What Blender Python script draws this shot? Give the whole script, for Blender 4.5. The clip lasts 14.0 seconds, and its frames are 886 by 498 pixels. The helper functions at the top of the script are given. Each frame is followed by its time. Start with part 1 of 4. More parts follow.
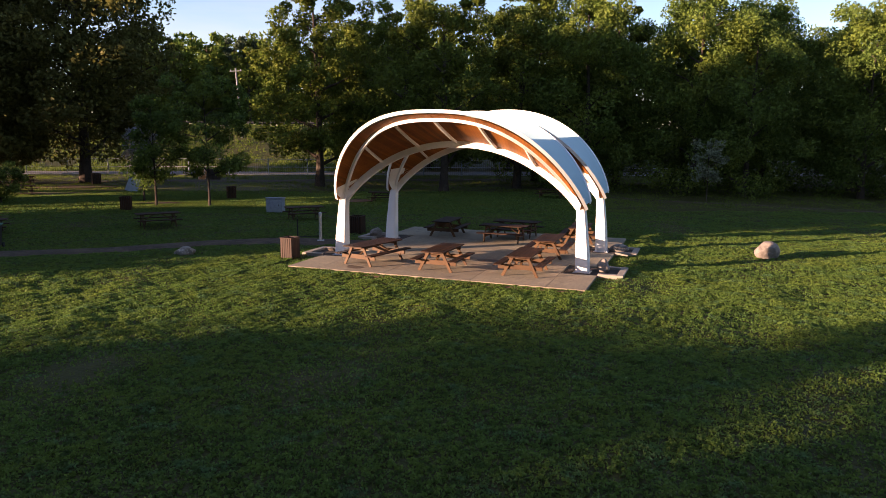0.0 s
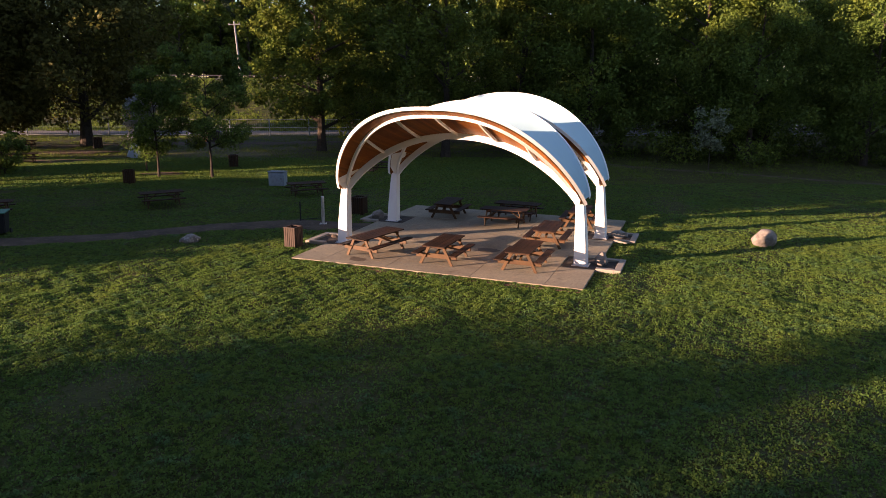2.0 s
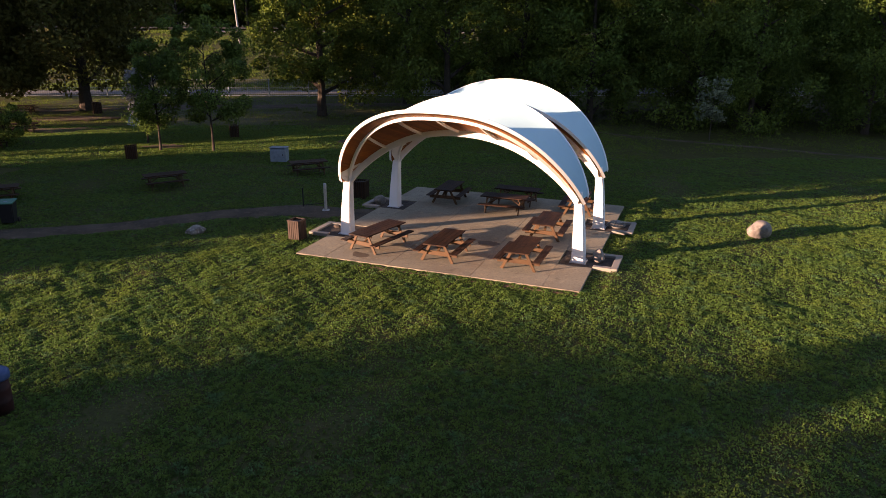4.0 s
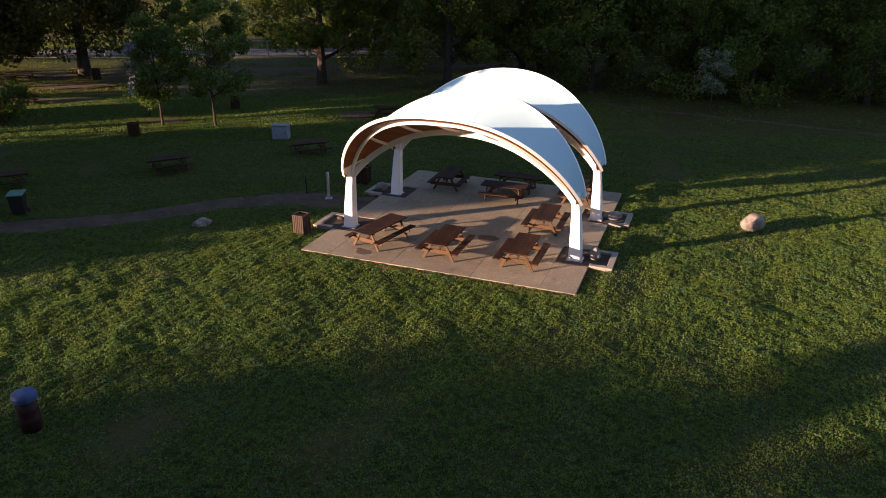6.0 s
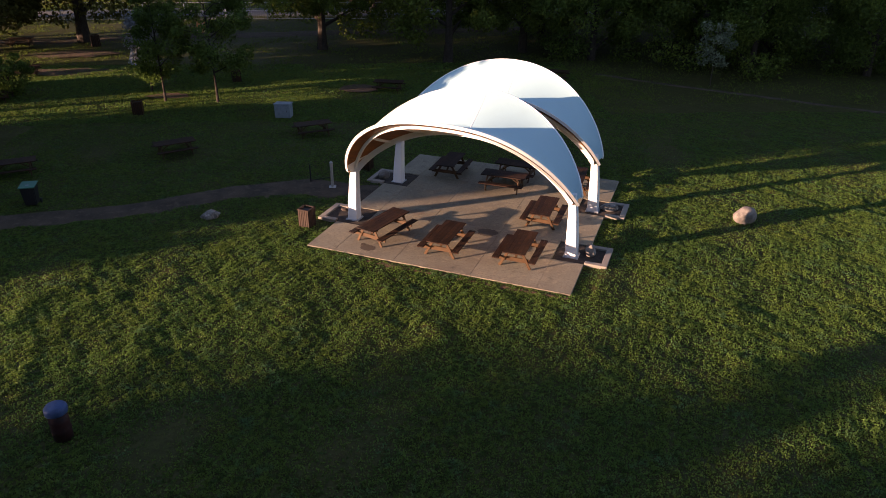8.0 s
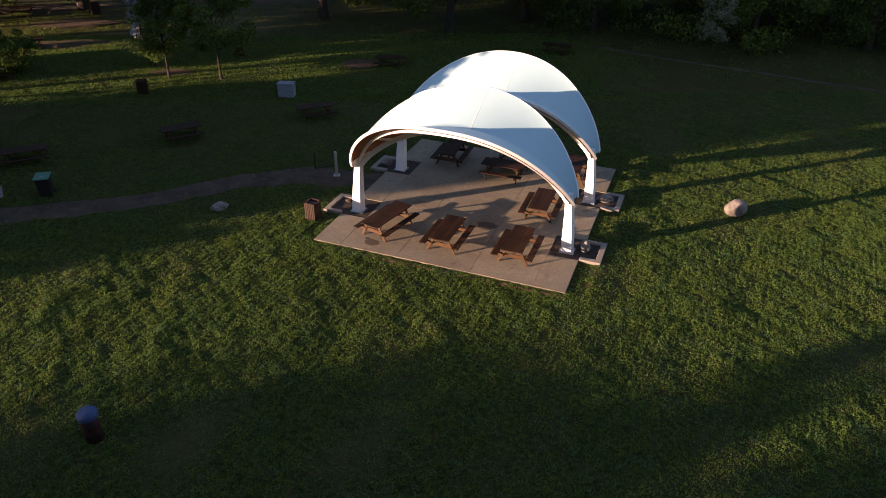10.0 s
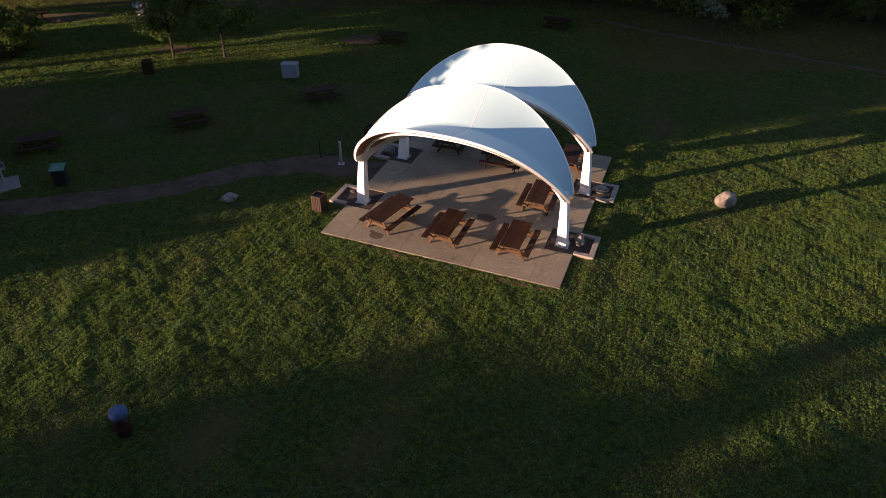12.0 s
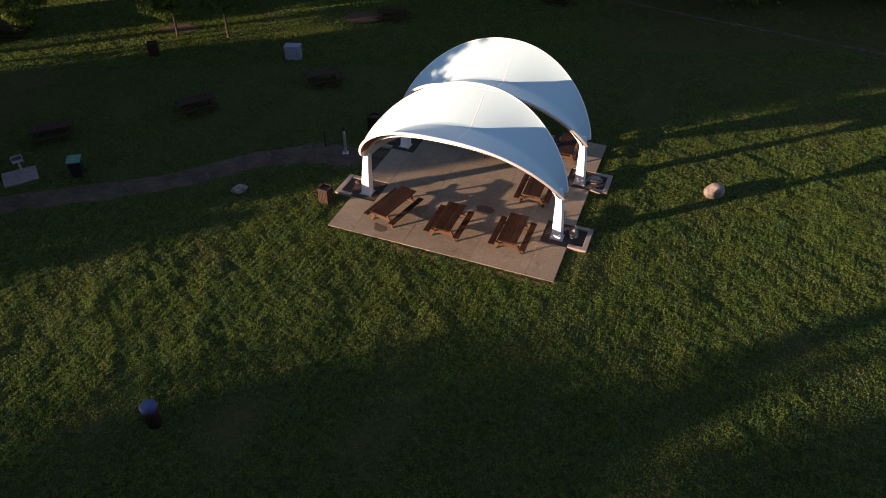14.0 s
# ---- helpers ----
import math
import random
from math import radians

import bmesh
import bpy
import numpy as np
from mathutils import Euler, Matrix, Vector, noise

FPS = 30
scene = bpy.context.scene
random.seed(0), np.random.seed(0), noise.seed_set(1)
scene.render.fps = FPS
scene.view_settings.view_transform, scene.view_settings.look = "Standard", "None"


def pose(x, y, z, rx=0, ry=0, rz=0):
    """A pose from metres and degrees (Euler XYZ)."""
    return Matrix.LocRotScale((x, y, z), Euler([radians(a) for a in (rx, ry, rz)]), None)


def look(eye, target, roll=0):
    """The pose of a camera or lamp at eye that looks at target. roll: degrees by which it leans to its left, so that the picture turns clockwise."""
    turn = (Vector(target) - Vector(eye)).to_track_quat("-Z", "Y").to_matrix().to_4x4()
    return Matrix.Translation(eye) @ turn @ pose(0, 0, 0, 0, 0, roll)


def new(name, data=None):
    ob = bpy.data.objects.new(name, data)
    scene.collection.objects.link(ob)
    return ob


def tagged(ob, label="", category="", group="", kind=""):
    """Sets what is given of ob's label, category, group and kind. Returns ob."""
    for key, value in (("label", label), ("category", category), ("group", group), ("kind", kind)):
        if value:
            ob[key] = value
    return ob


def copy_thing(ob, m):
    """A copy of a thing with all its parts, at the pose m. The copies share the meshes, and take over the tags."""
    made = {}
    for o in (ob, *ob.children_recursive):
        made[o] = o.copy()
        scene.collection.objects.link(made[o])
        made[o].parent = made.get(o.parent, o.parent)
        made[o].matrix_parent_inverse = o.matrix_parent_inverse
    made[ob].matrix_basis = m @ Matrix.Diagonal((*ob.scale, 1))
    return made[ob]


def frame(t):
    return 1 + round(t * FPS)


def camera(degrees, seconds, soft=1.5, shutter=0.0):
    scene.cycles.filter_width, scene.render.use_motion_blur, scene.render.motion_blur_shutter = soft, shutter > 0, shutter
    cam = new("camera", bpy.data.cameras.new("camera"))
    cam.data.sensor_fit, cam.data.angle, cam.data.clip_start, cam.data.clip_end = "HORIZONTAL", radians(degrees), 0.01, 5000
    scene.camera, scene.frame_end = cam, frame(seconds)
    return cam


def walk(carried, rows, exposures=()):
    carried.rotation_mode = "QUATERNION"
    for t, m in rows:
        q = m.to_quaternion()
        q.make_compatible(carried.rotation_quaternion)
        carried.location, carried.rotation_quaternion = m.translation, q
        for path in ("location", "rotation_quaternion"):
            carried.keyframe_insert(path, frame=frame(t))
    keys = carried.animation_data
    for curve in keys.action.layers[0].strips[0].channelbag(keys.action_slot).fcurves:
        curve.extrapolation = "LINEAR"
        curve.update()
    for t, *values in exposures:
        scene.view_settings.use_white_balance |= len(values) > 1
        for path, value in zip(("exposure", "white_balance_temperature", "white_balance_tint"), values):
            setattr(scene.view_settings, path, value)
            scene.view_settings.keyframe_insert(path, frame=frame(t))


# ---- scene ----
import itertools
from math import sin, cos, pi, sqrt

# camera: a drone that rises straight up and tips its view down
cam = camera(64.8, 14.0, soft=0.5)
ROWS = [
    (0, -2.187, 1.093, 4.987, -9.34, -0.41, -4.00),
    (1, -2.152, 1.054, 5.835, -11.53, -0.40, -3.87),
    (2, -2.142, 1.027, 6.761, -13.75, -0.38, -3.79),
    (3, -2.149, 1.007, 7.748, -15.99, -0.38, -3.75),
    (4, -2.166, 0.988, 8.781, -18.23, -0.38, -3.73),
    (5, -2.187, 0.965, 9.847, -20.46, -0.39, -3.72),
    (6, -2.209, 0.935, 10.939, -22.67, -0.40, -3.70),
    (7, -2.228, 0.895, 12.049, -24.86, -0.41, -3.67),
    (8, -2.245, 0.845, 13.175, -27.03, -0.43, -3.62),
    (9, -2.258, 0.782, 14.318, -29.16, -0.45, -3.57),
    (10, -2.270, 0.709, 15.480, -31.27, -0.46, -3.50),
    (11, -2.284, 0.625, 16.667, -33.35, -0.48, -3.44),
    (12, -2.305, 0.534, 17.888, -35.42, -0.49, -3.39),
    (13, -2.338, 0.438, 19.156, -37.48, -0.49, -3.38),
    (14, -2.392, 0.343, 20.486, -39.54, -0.47, -3.42),

]
walk(cam, [(t, pose(x, y, z, 90 + pitch, roll, yaw)) for t, x, y, z, pitch, roll, yaw in ROWS], [(0.0, 2.0, 7250, 41), (3.0, 1.99, 7250, 41), (8.0, 1.70, 7100, 41), (14.0, 1.44, 7100, 41)])

# low morning sun over the left shoulder
SUN_HEADING, SUN_HEIGHT = 16.0, 8.0
world = bpy.data.worlds.new("sky")
scene.world = world
world.use_nodes = True
wn = world.node_tree
sky = wn.nodes.new("ShaderNodeTexSky")
sky.sky_type = "NISHITA"
sky.sun_disc = False
sky.sun_elevation = radians(SUN_HEIGHT)
sky.sun_rotation = radians(270 - SUN_HEADING)
sky.air_density, sky.dust_density, sky.ozone_density = 1.0, 0.15, 3.0
wn.nodes["Background"].inputs[1].default_value = 0.094
deep = wn.nodes.new("ShaderNodeHueSaturation")
deep.inputs["Saturation"].default_value = 1.0
deep.inputs["Hue"].default_value = 0.497
# clear morning air: a cyan-blue sky
clear_air = wn.nodes.new("ShaderNodeMix")
clear_air.data_type, clear_air.blend_type = "RGBA", "MULTIPLY"
clear_air.inputs["Factor"].default_value = 1.0
clear_air.inputs["B"].default_value = (0.98, 1.01, 0.97, 1)
wn.links.new(sky.outputs[0], clear_air.inputs["A"])
wn.links.new(clear_air.outputs["Result"], deep.inputs["Color"])
# thin high cloud
veil = wn.nodes.new("ShaderNodeTexNoise")
veil.inputs["Scale"].default_value, veil.inputs["Detail"].default_value = 3.5, 6
spread = wn.nodes.new("ShaderNodeMapping")
spread.inputs["Scale"].default_value = (1, 1, 5)
where = wn.nodes.new("ShaderNodeTexCoord")
wn.links.new(where.outputs["Generated"], spread.inputs["Vector"])
wn.links.new(spread.outputs[0], veil.inputs["Vector"])
thin = wn.nodes.new("ShaderNodeMapRange")
thin.inputs["From Min"].default_value, thin.inputs["From Max"].default_value, thin.inputs["To Max"].default_value = 0.45, 0.8, 0.3
wn.links.new(veil.outputs["Fac"], thin.inputs["Value"])
cloud = wn.nodes.new("ShaderNodeMix")
cloud.data_type = "RGBA"
cloud.inputs["B"].default_value = (3.2, 3.3, 3.5, 1)
wn.links.new(thin.outputs["Result"], cloud.inputs["Factor"])
wn.links.new(deep.outputs[0], cloud.inputs["A"])
wn.links.new(cloud.outputs["Result"], wn.nodes["Background"].inputs[0])
sun_data = bpy.data.lights.new("sun", "SUN")
sun_data.energy, sun_data.angle, sun_data.color = 4.85, radians(0.55), (1.0, 0.79, 0.53)
sun = new("sun", sun_data)
sh, se = radians(SUN_HEADING), radians(SUN_HEIGHT)
sun.matrix_world = look((0, 0, 40), (cos(se) * cos(sh), cos(se) * sin(sh), 40 - sin(se)))

# ---- materials ----


def material(name, base, rough=0.8, metal=0.0, vary=(), bump=0.0, bump_scale=20.0, island=0.0, random_ob=0.0, translucent=0.0, spec=0.3):
    """A procedural surface. vary: (scale, colour, low, high) noise layers that blend a second colour in."""
    m = bpy.data.materials.new(name)
    m.use_nodes = True
    nt = m.node_tree
    b = nt.nodes["Principled BSDF"]
    b.inputs["Roughness"].default_value, b.inputs["Metallic"].default_value = rough, metal
    b.inputs["Specular IOR Level"].default_value = spec
    geo = nt.nodes.new("ShaderNodeNewGeometry")
    col = nt.nodes.new("ShaderNodeRGB")
    col.outputs[0].default_value = (*base, 1)
    out = col.outputs[0]
    for scale, colour, low, high in vary:
        n = nt.nodes.new("ShaderNodeTexNoise")
        n.inputs["Scale"].default_value, n.inputs["Detail"].default_value, n.inputs["Roughness"].default_value = scale, 5, 0.62
        nt.links.new(geo.outputs["Position"], n.inputs["Vector"])
        ramp = nt.nodes.new("ShaderNodeMapRange")
        ramp.inputs["From Min"].default_value, ramp.inputs["From Max"].default_value = low, high
        nt.links.new(n.outputs["Fac"], ramp.inputs["Value"])
        mix = nt.nodes.new("ShaderNodeMix")
        mix.data_type = "RGBA"
        nt.links.new(ramp.outputs["Result"], mix.inputs["Factor"])
        nt.links.new(out, mix.inputs["A"])
        mix.inputs["B"].default_value = (*colour, 1)
        out = mix.outputs["Result"]
    for amount, source in ((island, geo.outputs["Random Per Island"]), (random_ob, None)):
        if not amount:
            continue
        if source is None:
            source = nt.nodes.new("ShaderNodeObjectInfo").outputs["Random"]
        r = nt.nodes.new("ShaderNodeMapRange")
        r.inputs["To Min"].default_value, r.inputs["To Max"].default_value = 1 - amount, 1 + amount
        nt.links.new(source, r.inputs["Value"])
        h = nt.nodes.new("ShaderNodeHueSaturation")
        nt.links.new(r.outputs["Result"], h.inputs["Value"])
        nt.links.new(out, h.inputs["Color"])
        out = h.outputs["Color"]
    nt.links.new(out, b.inputs["Base Color"])
    if bump:
        n = nt.nodes.new("ShaderNodeTexNoise")
        n.inputs["Scale"].default_value, n.inputs["Detail"].default_value = bump_scale, 6
        nt.links.new(geo.outputs["Position"], n.inputs["Vector"])
        k = nt.nodes.new("ShaderNodeBump")
        k.inputs["Strength"].default_value, k.inputs["Distance"].default_value = 0.8, bump
        nt.links.new(n.outputs["Fac"], k.inputs["Height"])
        nt.links.new(k.outputs["Normal"], b.inputs["Normal"])
    if translucent:
        t = nt.nodes.new("ShaderNodeBsdfTranslucent")
        nt.links.new(out, t.inputs["Color"])
        s = nt.nodes.new("ShaderNodeMixShader")
        s.inputs[0].default_value = translucent
        nt.links.new(b.outputs[0], s.inputs[1])
        nt.links.new(t.outputs[0], s.inputs[2])
        nt.links.new(s.outputs[0], nt.nodes["Material Output"].inputs["Surface"])
    return m


GROUND = material("lawn_ground", (0.0601, 0.0598, 0.0181), 0.7, vary=((0.35, (0.0464, 0.0528, 0.0144), 0.42, 0.62), (1.6, (0.0711, 0.0684, 0.0199), 0.5, 0.72), (7.0, (0.0392, 0.0372, 0.0126), 0.45, 0.65), (0.9, (0.0911, 0.0545, 0.0289), 0.62, 0.78)), bump=0.06, bump_scale=12, spec=0.1)
GRASS = material("grass_blades", (0.1163, 0.1674, 0.0326), 0.5, vary=((0.5, (0.1469, 0.1767, 0.0344), 0.45, 0.65), (3.0, (0.0809, 0.1246, 0.0270), 0.48, 0.66)), island=0.18, translucent=0.40, spec=0.12)
CLOVER = material("clover_leaves", (0.1080, 0.1933, 0.0410), 0.5, vary=((0.45, (0.1290, 0.1950, 0.0370), 0.42, 0.60), (1.3, (0.0900, 0.1850, 0.0760), 0.54, 0.68), (0.8, (0.1352, 0.1254, 0.0521), 0.69, 0.82), (5.0, (0.0600, 0.1080, 0.0260), 0.50, 0.60)), island=0.25, translucent=0.5, spec=0.12)
WHITE = material("white_paint", (0.80, 0.79, 0.77), 0.42, vary=((0.8, (0.72, 0.71, 0.69), 0.5, 0.75), (6.0, (0.66, 0.65, 0.62), 0.66, 0.8)), bump=0.002, bump_scale=30)
# white roof: the cyan-blue base paints in skylight for its shaded slopes
ROOF = material("skylight_tinted_membrane", (0.4150, 0.6200, 0.6450), 0.5, vary=((0.5, (0.4000, 0.5950, 0.6200), 0.5, 0.7), (5.0, (0.3560, 0.5500, 0.5600), 0.68, 0.82)), bump=0.003, bump_scale=6)
CEDAR = material("cedar_soffit", (0.2620, 0.0884, 0.0115), 0.5, vary=((1.2, (0.1987, 0.0551, 0.0081), 0.45, 0.7), (14.0, (0.3099, 0.1196, 0.0169), 0.55, 0.75)), random_ob=0.25, bump=0.002, bump_scale=40, spec=0.15)
TABLE = material("stained_table_wood", (0.034, 0.0155, 0.0075), 0.62, vary=((1.4, (0.018, 0.0085, 0.0045), 0.42, 0.62), (6.0, (0.052, 0.022, 0.010), 0.52, 0.7), (28.0, (0.062, 0.028, 0.014), 0.56, 0.75)), random_ob=0.28, bump=0.004, bump_scale=45, spec=0.2)
TIMBER = material("table_frame_wood", (0.0833, 0.0420, 0.0166), 0.65, vary=((3.0, (0.0663, 0.0319, 0.0128), 0.45, 0.65),), random_ob=0.15, bump=0.003, bump_scale=45)
CONCRETE = material("concrete", (0.2534, 0.2208, 0.1536), 0.85, vary=((0.5, (0.2012, 0.1683, 0.1184), 0.42, 0.65), (4.0, (0.3055, 0.2540, 0.1681), 0.5, 0.7), (1.7, (0.1192, 0.0991, 0.0736), 0.60, 0.76), (14.0, (0.1789, 0.1470, 0.1040), 0.5, 0.7)), random_ob=0.06, bump=0.004, bump_scale=35)
KERB = material("kerb_concrete", (0.27, 0.235, 0.19), 0.88, vary=((3.0, (0.28, 0.24, 0.20), 0.45, 0.65),), bump=0.004, bump_scale=30)
DIRT = material("bare_earth", (0.060, 0.045, 0.034), 0.95, vary=((4.0, (0.035, 0.028, 0.022), 0.45, 0.6), (30.0, (0.10, 0.08, 0.06), 0.58, 0.7)), bump=0.02, bump_scale=25)
LITTER = material("leaf_litter", (0.0960, 0.0553, 0.0315), 0.95, vary=((6.0, (0.0540, 0.0325, 0.0196), 0.45, 0.6), (30.0, (0.1440, 0.0910, 0.0525), 0.55, 0.7)), bump=0.04, bump_scale=20)
GRAVEL = material("gravel_path", (0.080, 0.056, 0.036), 0.95, vary=((0.8, (0.044, 0.032, 0.020), 0.42, 0.60), (3.5, (0.125, 0.088, 0.058), 0.55, 0.7), (18.0, (0.11, 0.078, 0.052), 0.54, 0.70)), bump=0.03, bump_scale=30)
STONE = material("field_stone", (0.2160, 0.1843, 0.1568), 0.85, vary=((4.0, (0.1530, 0.1310, 0.1120), 0.45, 0.6), (18.0, (0.2790, 0.2522, 0.2240), 0.55, 0.7)), bump=0.02, bump_scale=14)
GREYSTONE = material("grey_rock", (0.24, 0.215, 0.185), 0.9, vary=((3.0, (0.12, 0.105, 0.09), 0.45, 0.6), (11.0, (0.36, 0.33, 0.29), 0.52, 0.66)), bump=0.03, bump_scale=9)
BARK = material("bark", (0.0495, 0.0375, 0.0277), 0.95, vary=((3.0, (0.0307, 0.0232, 0.0180), 0.45, 0.6), (20.0, (0.0720, 0.0577, 0.0435), 0.55, 0.7)), bump=0.04, bump_scale=12)
LEAF = material("maple_leaves", (0.081, 0.118, 0.019), 0.6, vary=((0.35, (0.106, 0.128, 0.019), 0.45, 0.65),), island=0.4, translucent=0.3, spec=0.12)
LEAF_DARK = material("dark_leaves", (0.099, 0.102, 0.027), 0.6, vary=((0.4, (0.120, 0.112, 0.027), 0.45, 0.65),), island=0.4, translucent=0.35, spec=0.1)
LEAF_WOOD = material("woodland_leaves", (0.0900, 0.1492, 0.0280), 0.6, vary=((0.25, (0.1318, 0.1780, 0.0280), 0.45, 0.6), (0.9, (0.0663, 0.1127, 0.0280), 0.5, 0.65)), island=0.4, translucent=0.4, spec=0.15)
LEAF_GOLD = material("turning_leaves", (0.108, 0.135, 0.019), 0.6, vary=((0.5, (0.084, 0.130, 0.021), 0.45, 0.6), (1.1, (0.143, 0.105, 0.025), 0.64, 0.76)), island=0.4, translucent=0.35, spec=0.12)
LEAF_PALE = material("pale_leaves", (0.17, 0.20, 0.12), 0.6, vary=((1.0, (0.11, 0.14, 0.08), 0.45, 0.6),), island=0.4, translucent=0.2)
NEEDLE = material("pine_needles", (0.035, 0.058, 0.024), 0.7, island=0.35, translucent=0.1)
STEEL = material("galvanised_steel", (0.50, 0.50, 0.50), 0.45, 0.7, vary=((6.0, (0.38, 0.38, 0.38), 0.45, 0.65),), bump=0.001)
BLACKSTEEL = material("black_metal", (0.025, 0.025, 0.026), 0.5, 0.3)
ASPHALT = material("asphalt", (0.14, 0.135, 0.13), 0.92, vary=((1.5, (0.11, 0.105, 0.10), 0.45, 0.6),), bump=0.01, bump_scale=30)
BINWOOD = material("bin_slats_wood", (0.0475, 0.0260, 0.0171), 0.7, vary=((5.0, (0.0325, 0.0187, 0.0127), 0.45, 0.65),), random_ob=0.2, bump=0.003)
GREENPLASTIC = material("green_plastic", (0.03, 0.16, 0.11), 0.45)
BLUEPLASTIC = material("blue_plastic", (0.036, 0.075, 0.17), 0.6, vary=((4.0, (0.028, 0.055, 0.12), 0.45, 0.65),))
REDDRUM = material("dark_red_drum_paint", (0.035, 0.010, 0.009), 0.7, vary=((5.0, (0.02, 0.007, 0.006), 0.45, 0.65),), bump=0.002)
STAIN_AND_SHADE = material("damp_and_shade_concrete", (0.105, 0.080, 0.055), 0.7, vary=((5.0, (0.085, 0.064, 0.045), 0.45, 0.65), (22.0, (0.125, 0.095, 0.066), 0.55, 0.7)))
FAINT = material("faint_concrete_stain", (0.19, 0.148, 0.10), 0.8, vary=((6.0, (0.23, 0.18, 0.122), 0.45, 0.65),))
RAILGREY = material("dull_grey_steel", (0.060, 0.060, 0.060), 0.8, 0.0, vary=((2.0, (0.042, 0.042, 0.042), 0.45, 0.65),))
PADSTONE = material("weathered_pad_concrete", (0.20, 0.185, 0.165), 0.9, vary=((3.0, (0.15, 0.14, 0.125), 0.45, 0.65),), bump=0.004, bump_scale=30)
PALEMETAL = material("pale_painted_metal", (0.211, 0.251, 0.279), 0.5, vary=((5.0, (0.167, 0.198, 0.224), 0.45, 0.65),))
POLEWOOD = material("weathered_pole_wood", (0.25, 0.25, 0.24), 0.9, vary=((3.0, (0.17, 0.17, 0.16), 0.45, 0.65),), bump=0.01)
ORANGE = material("orange_cloth", (0.65, 0.25, 0.08), 0.7, vary=((4.0, (0.75, 0.55, 0.38), 0.5, 0.6),))

# ---- mesh helpers ----


def mesh_object(name, verts, faces, mat, parent=None, label="", smooth=False, matrix=None):
    me = bpy.data.meshes.new(name)
    me.from_pydata([tuple(v) for v in verts], [], [tuple(f) for f in faces])
    me.materials.append(mat)
    if smooth:
        me.polygons.foreach_set("use_smooth", [True] * len(me.polygons))
    ob = new(name, me)
    if parent:
        ob.parent = parent
    if matrix:
        ob.matrix_basis = matrix
    if label:
        tagged(ob, label)
    return ob


def part(name, bm, mat, parent=None, label="", smooth=False, matrix=None):
    me = bpy.data.meshes.new(name)
    bm.to_mesh(me)
    bm.free()
    me.materials.append(mat)
    if smooth:
        me.polygons.foreach_set("use_smooth", [True] * len(me.polygons))
    ob = new(name, me)
    if parent:
        ob.parent = parent
    if matrix:
        ob.matrix_basis = matrix
    if label:
        tagged(ob, label)
    return ob


def box(bm, size, m=None, bevel=0.0):
    """A box of that size round the origin of m, with worn edges."""
    m = m or Matrix()
    made = bmesh.ops.create_cube(bm, size=1, matrix=m @ Matrix.Diagonal((*size, 1)))
    if bevel:
        edges = list({e for v in made["verts"] for e in v.link_edges})
        bmesh.ops.bevel(bm, geom=edges, offset=bevel, segments=1, affect="EDGES")
    return bm


def one_box(size, m=None, bevel=0.01):
    return box(bmesh.new(), size, m, bevel)


def tube(bm, r0, r1, p0, p1, segments=10):
    p0, p1 = Vector(p0), Vector(p1)
    d = p1 - p0
    m = Matrix.Translation((p0 + p1) / 2) @ d.to_track_quat("Z", "Y").to_matrix().to_4x4()
    bmesh.ops.create_cone(bm, cap_ends=True, segments=segments, radius1=r0, radius2=r1, depth=d.length, matrix=m)
    return bm


def soup(name, verts, loops_per_face, mat, parent=None, label=""):
    """A mesh of loose faces that all have as many corners; verts is an (n * corners, 3) array."""
    me = bpy.data.meshes.new(name)
    n = len(verts)
    me.vertices.add(n)
    me.vertices.foreach_set("co", np.asarray(verts, dtype=np.float32).ravel())
    me.loops.add(n)
    me.loops.foreach_set("vertex_index", np.arange(n, dtype=np.int32))
    me.polygons.add(n // loops_per_face)
    me.polygons.foreach_set("loop_start", np.arange(0, n, loops_per_face, dtype=np.int32))
    me.materials.append(mat)
    me.update(calc_edges=True)
    ob = new(name, me)
    if parent:
        ob.parent = parent
    if label:
        tagged(ob, label)
    return ob


def empty(name, m, label, category, group="", kind=""):
    ob = new(name)
    ob.empty_display_size = 0.2
    ob.matrix_basis = m
    return tagged(ob, label, category, group, kind)


# the pavilion's own axes: u along the arches, v to the back
CENTRE, AXIS = Vector((1.19, 29.93, 0)), math.atan(-0.455)
SITE = Matrix.Translation(CENTRE) @ Matrix.Rotation(AXIS, 4, "Z")


def site(u, v, z=0.0, turn=0.0):
    return SITE @ pose(u, v, z, 0, 0, turn)


# ---- ground ----


def ground_height(x, y):
    bank = np.clip((y - 98) / 36.0, 0, 1)
    rise = 6.3 * bank * bank * (3 - 2 * bank)
    return rise + 0.05 * np.sin(x * 0.35 + 1.0) * np.sin(y * 0.31) * np.clip((np.hypot(x - 1.2, y - 30) - 9) / 8, 0, 1)


PATH_LINE = [(-60, 17), (-34, 26), (-23, 29.5), (-14.5, 31.3), (-10.5, 33.1), (-7.0, 33.8), (-3.6, 32.6)]


def off_the_path(x, y):
    """The distance to the middle of the gravel path."""
    best = np.full(np.shape(x), 1e6)
    for (ax, ay), (bx, by) in zip(PATH_LINE, PATH_LINE[1:]):
        dx, dy = bx - ax, by - ay
        f = np.clip(((x - ax) * dx + (y - ay) * dy) / (dx * dx + dy * dy), 0, 1)
        best = np.minimum(best, np.hypot(x - ax - f * dx, y - ay - f * dy))
    return best


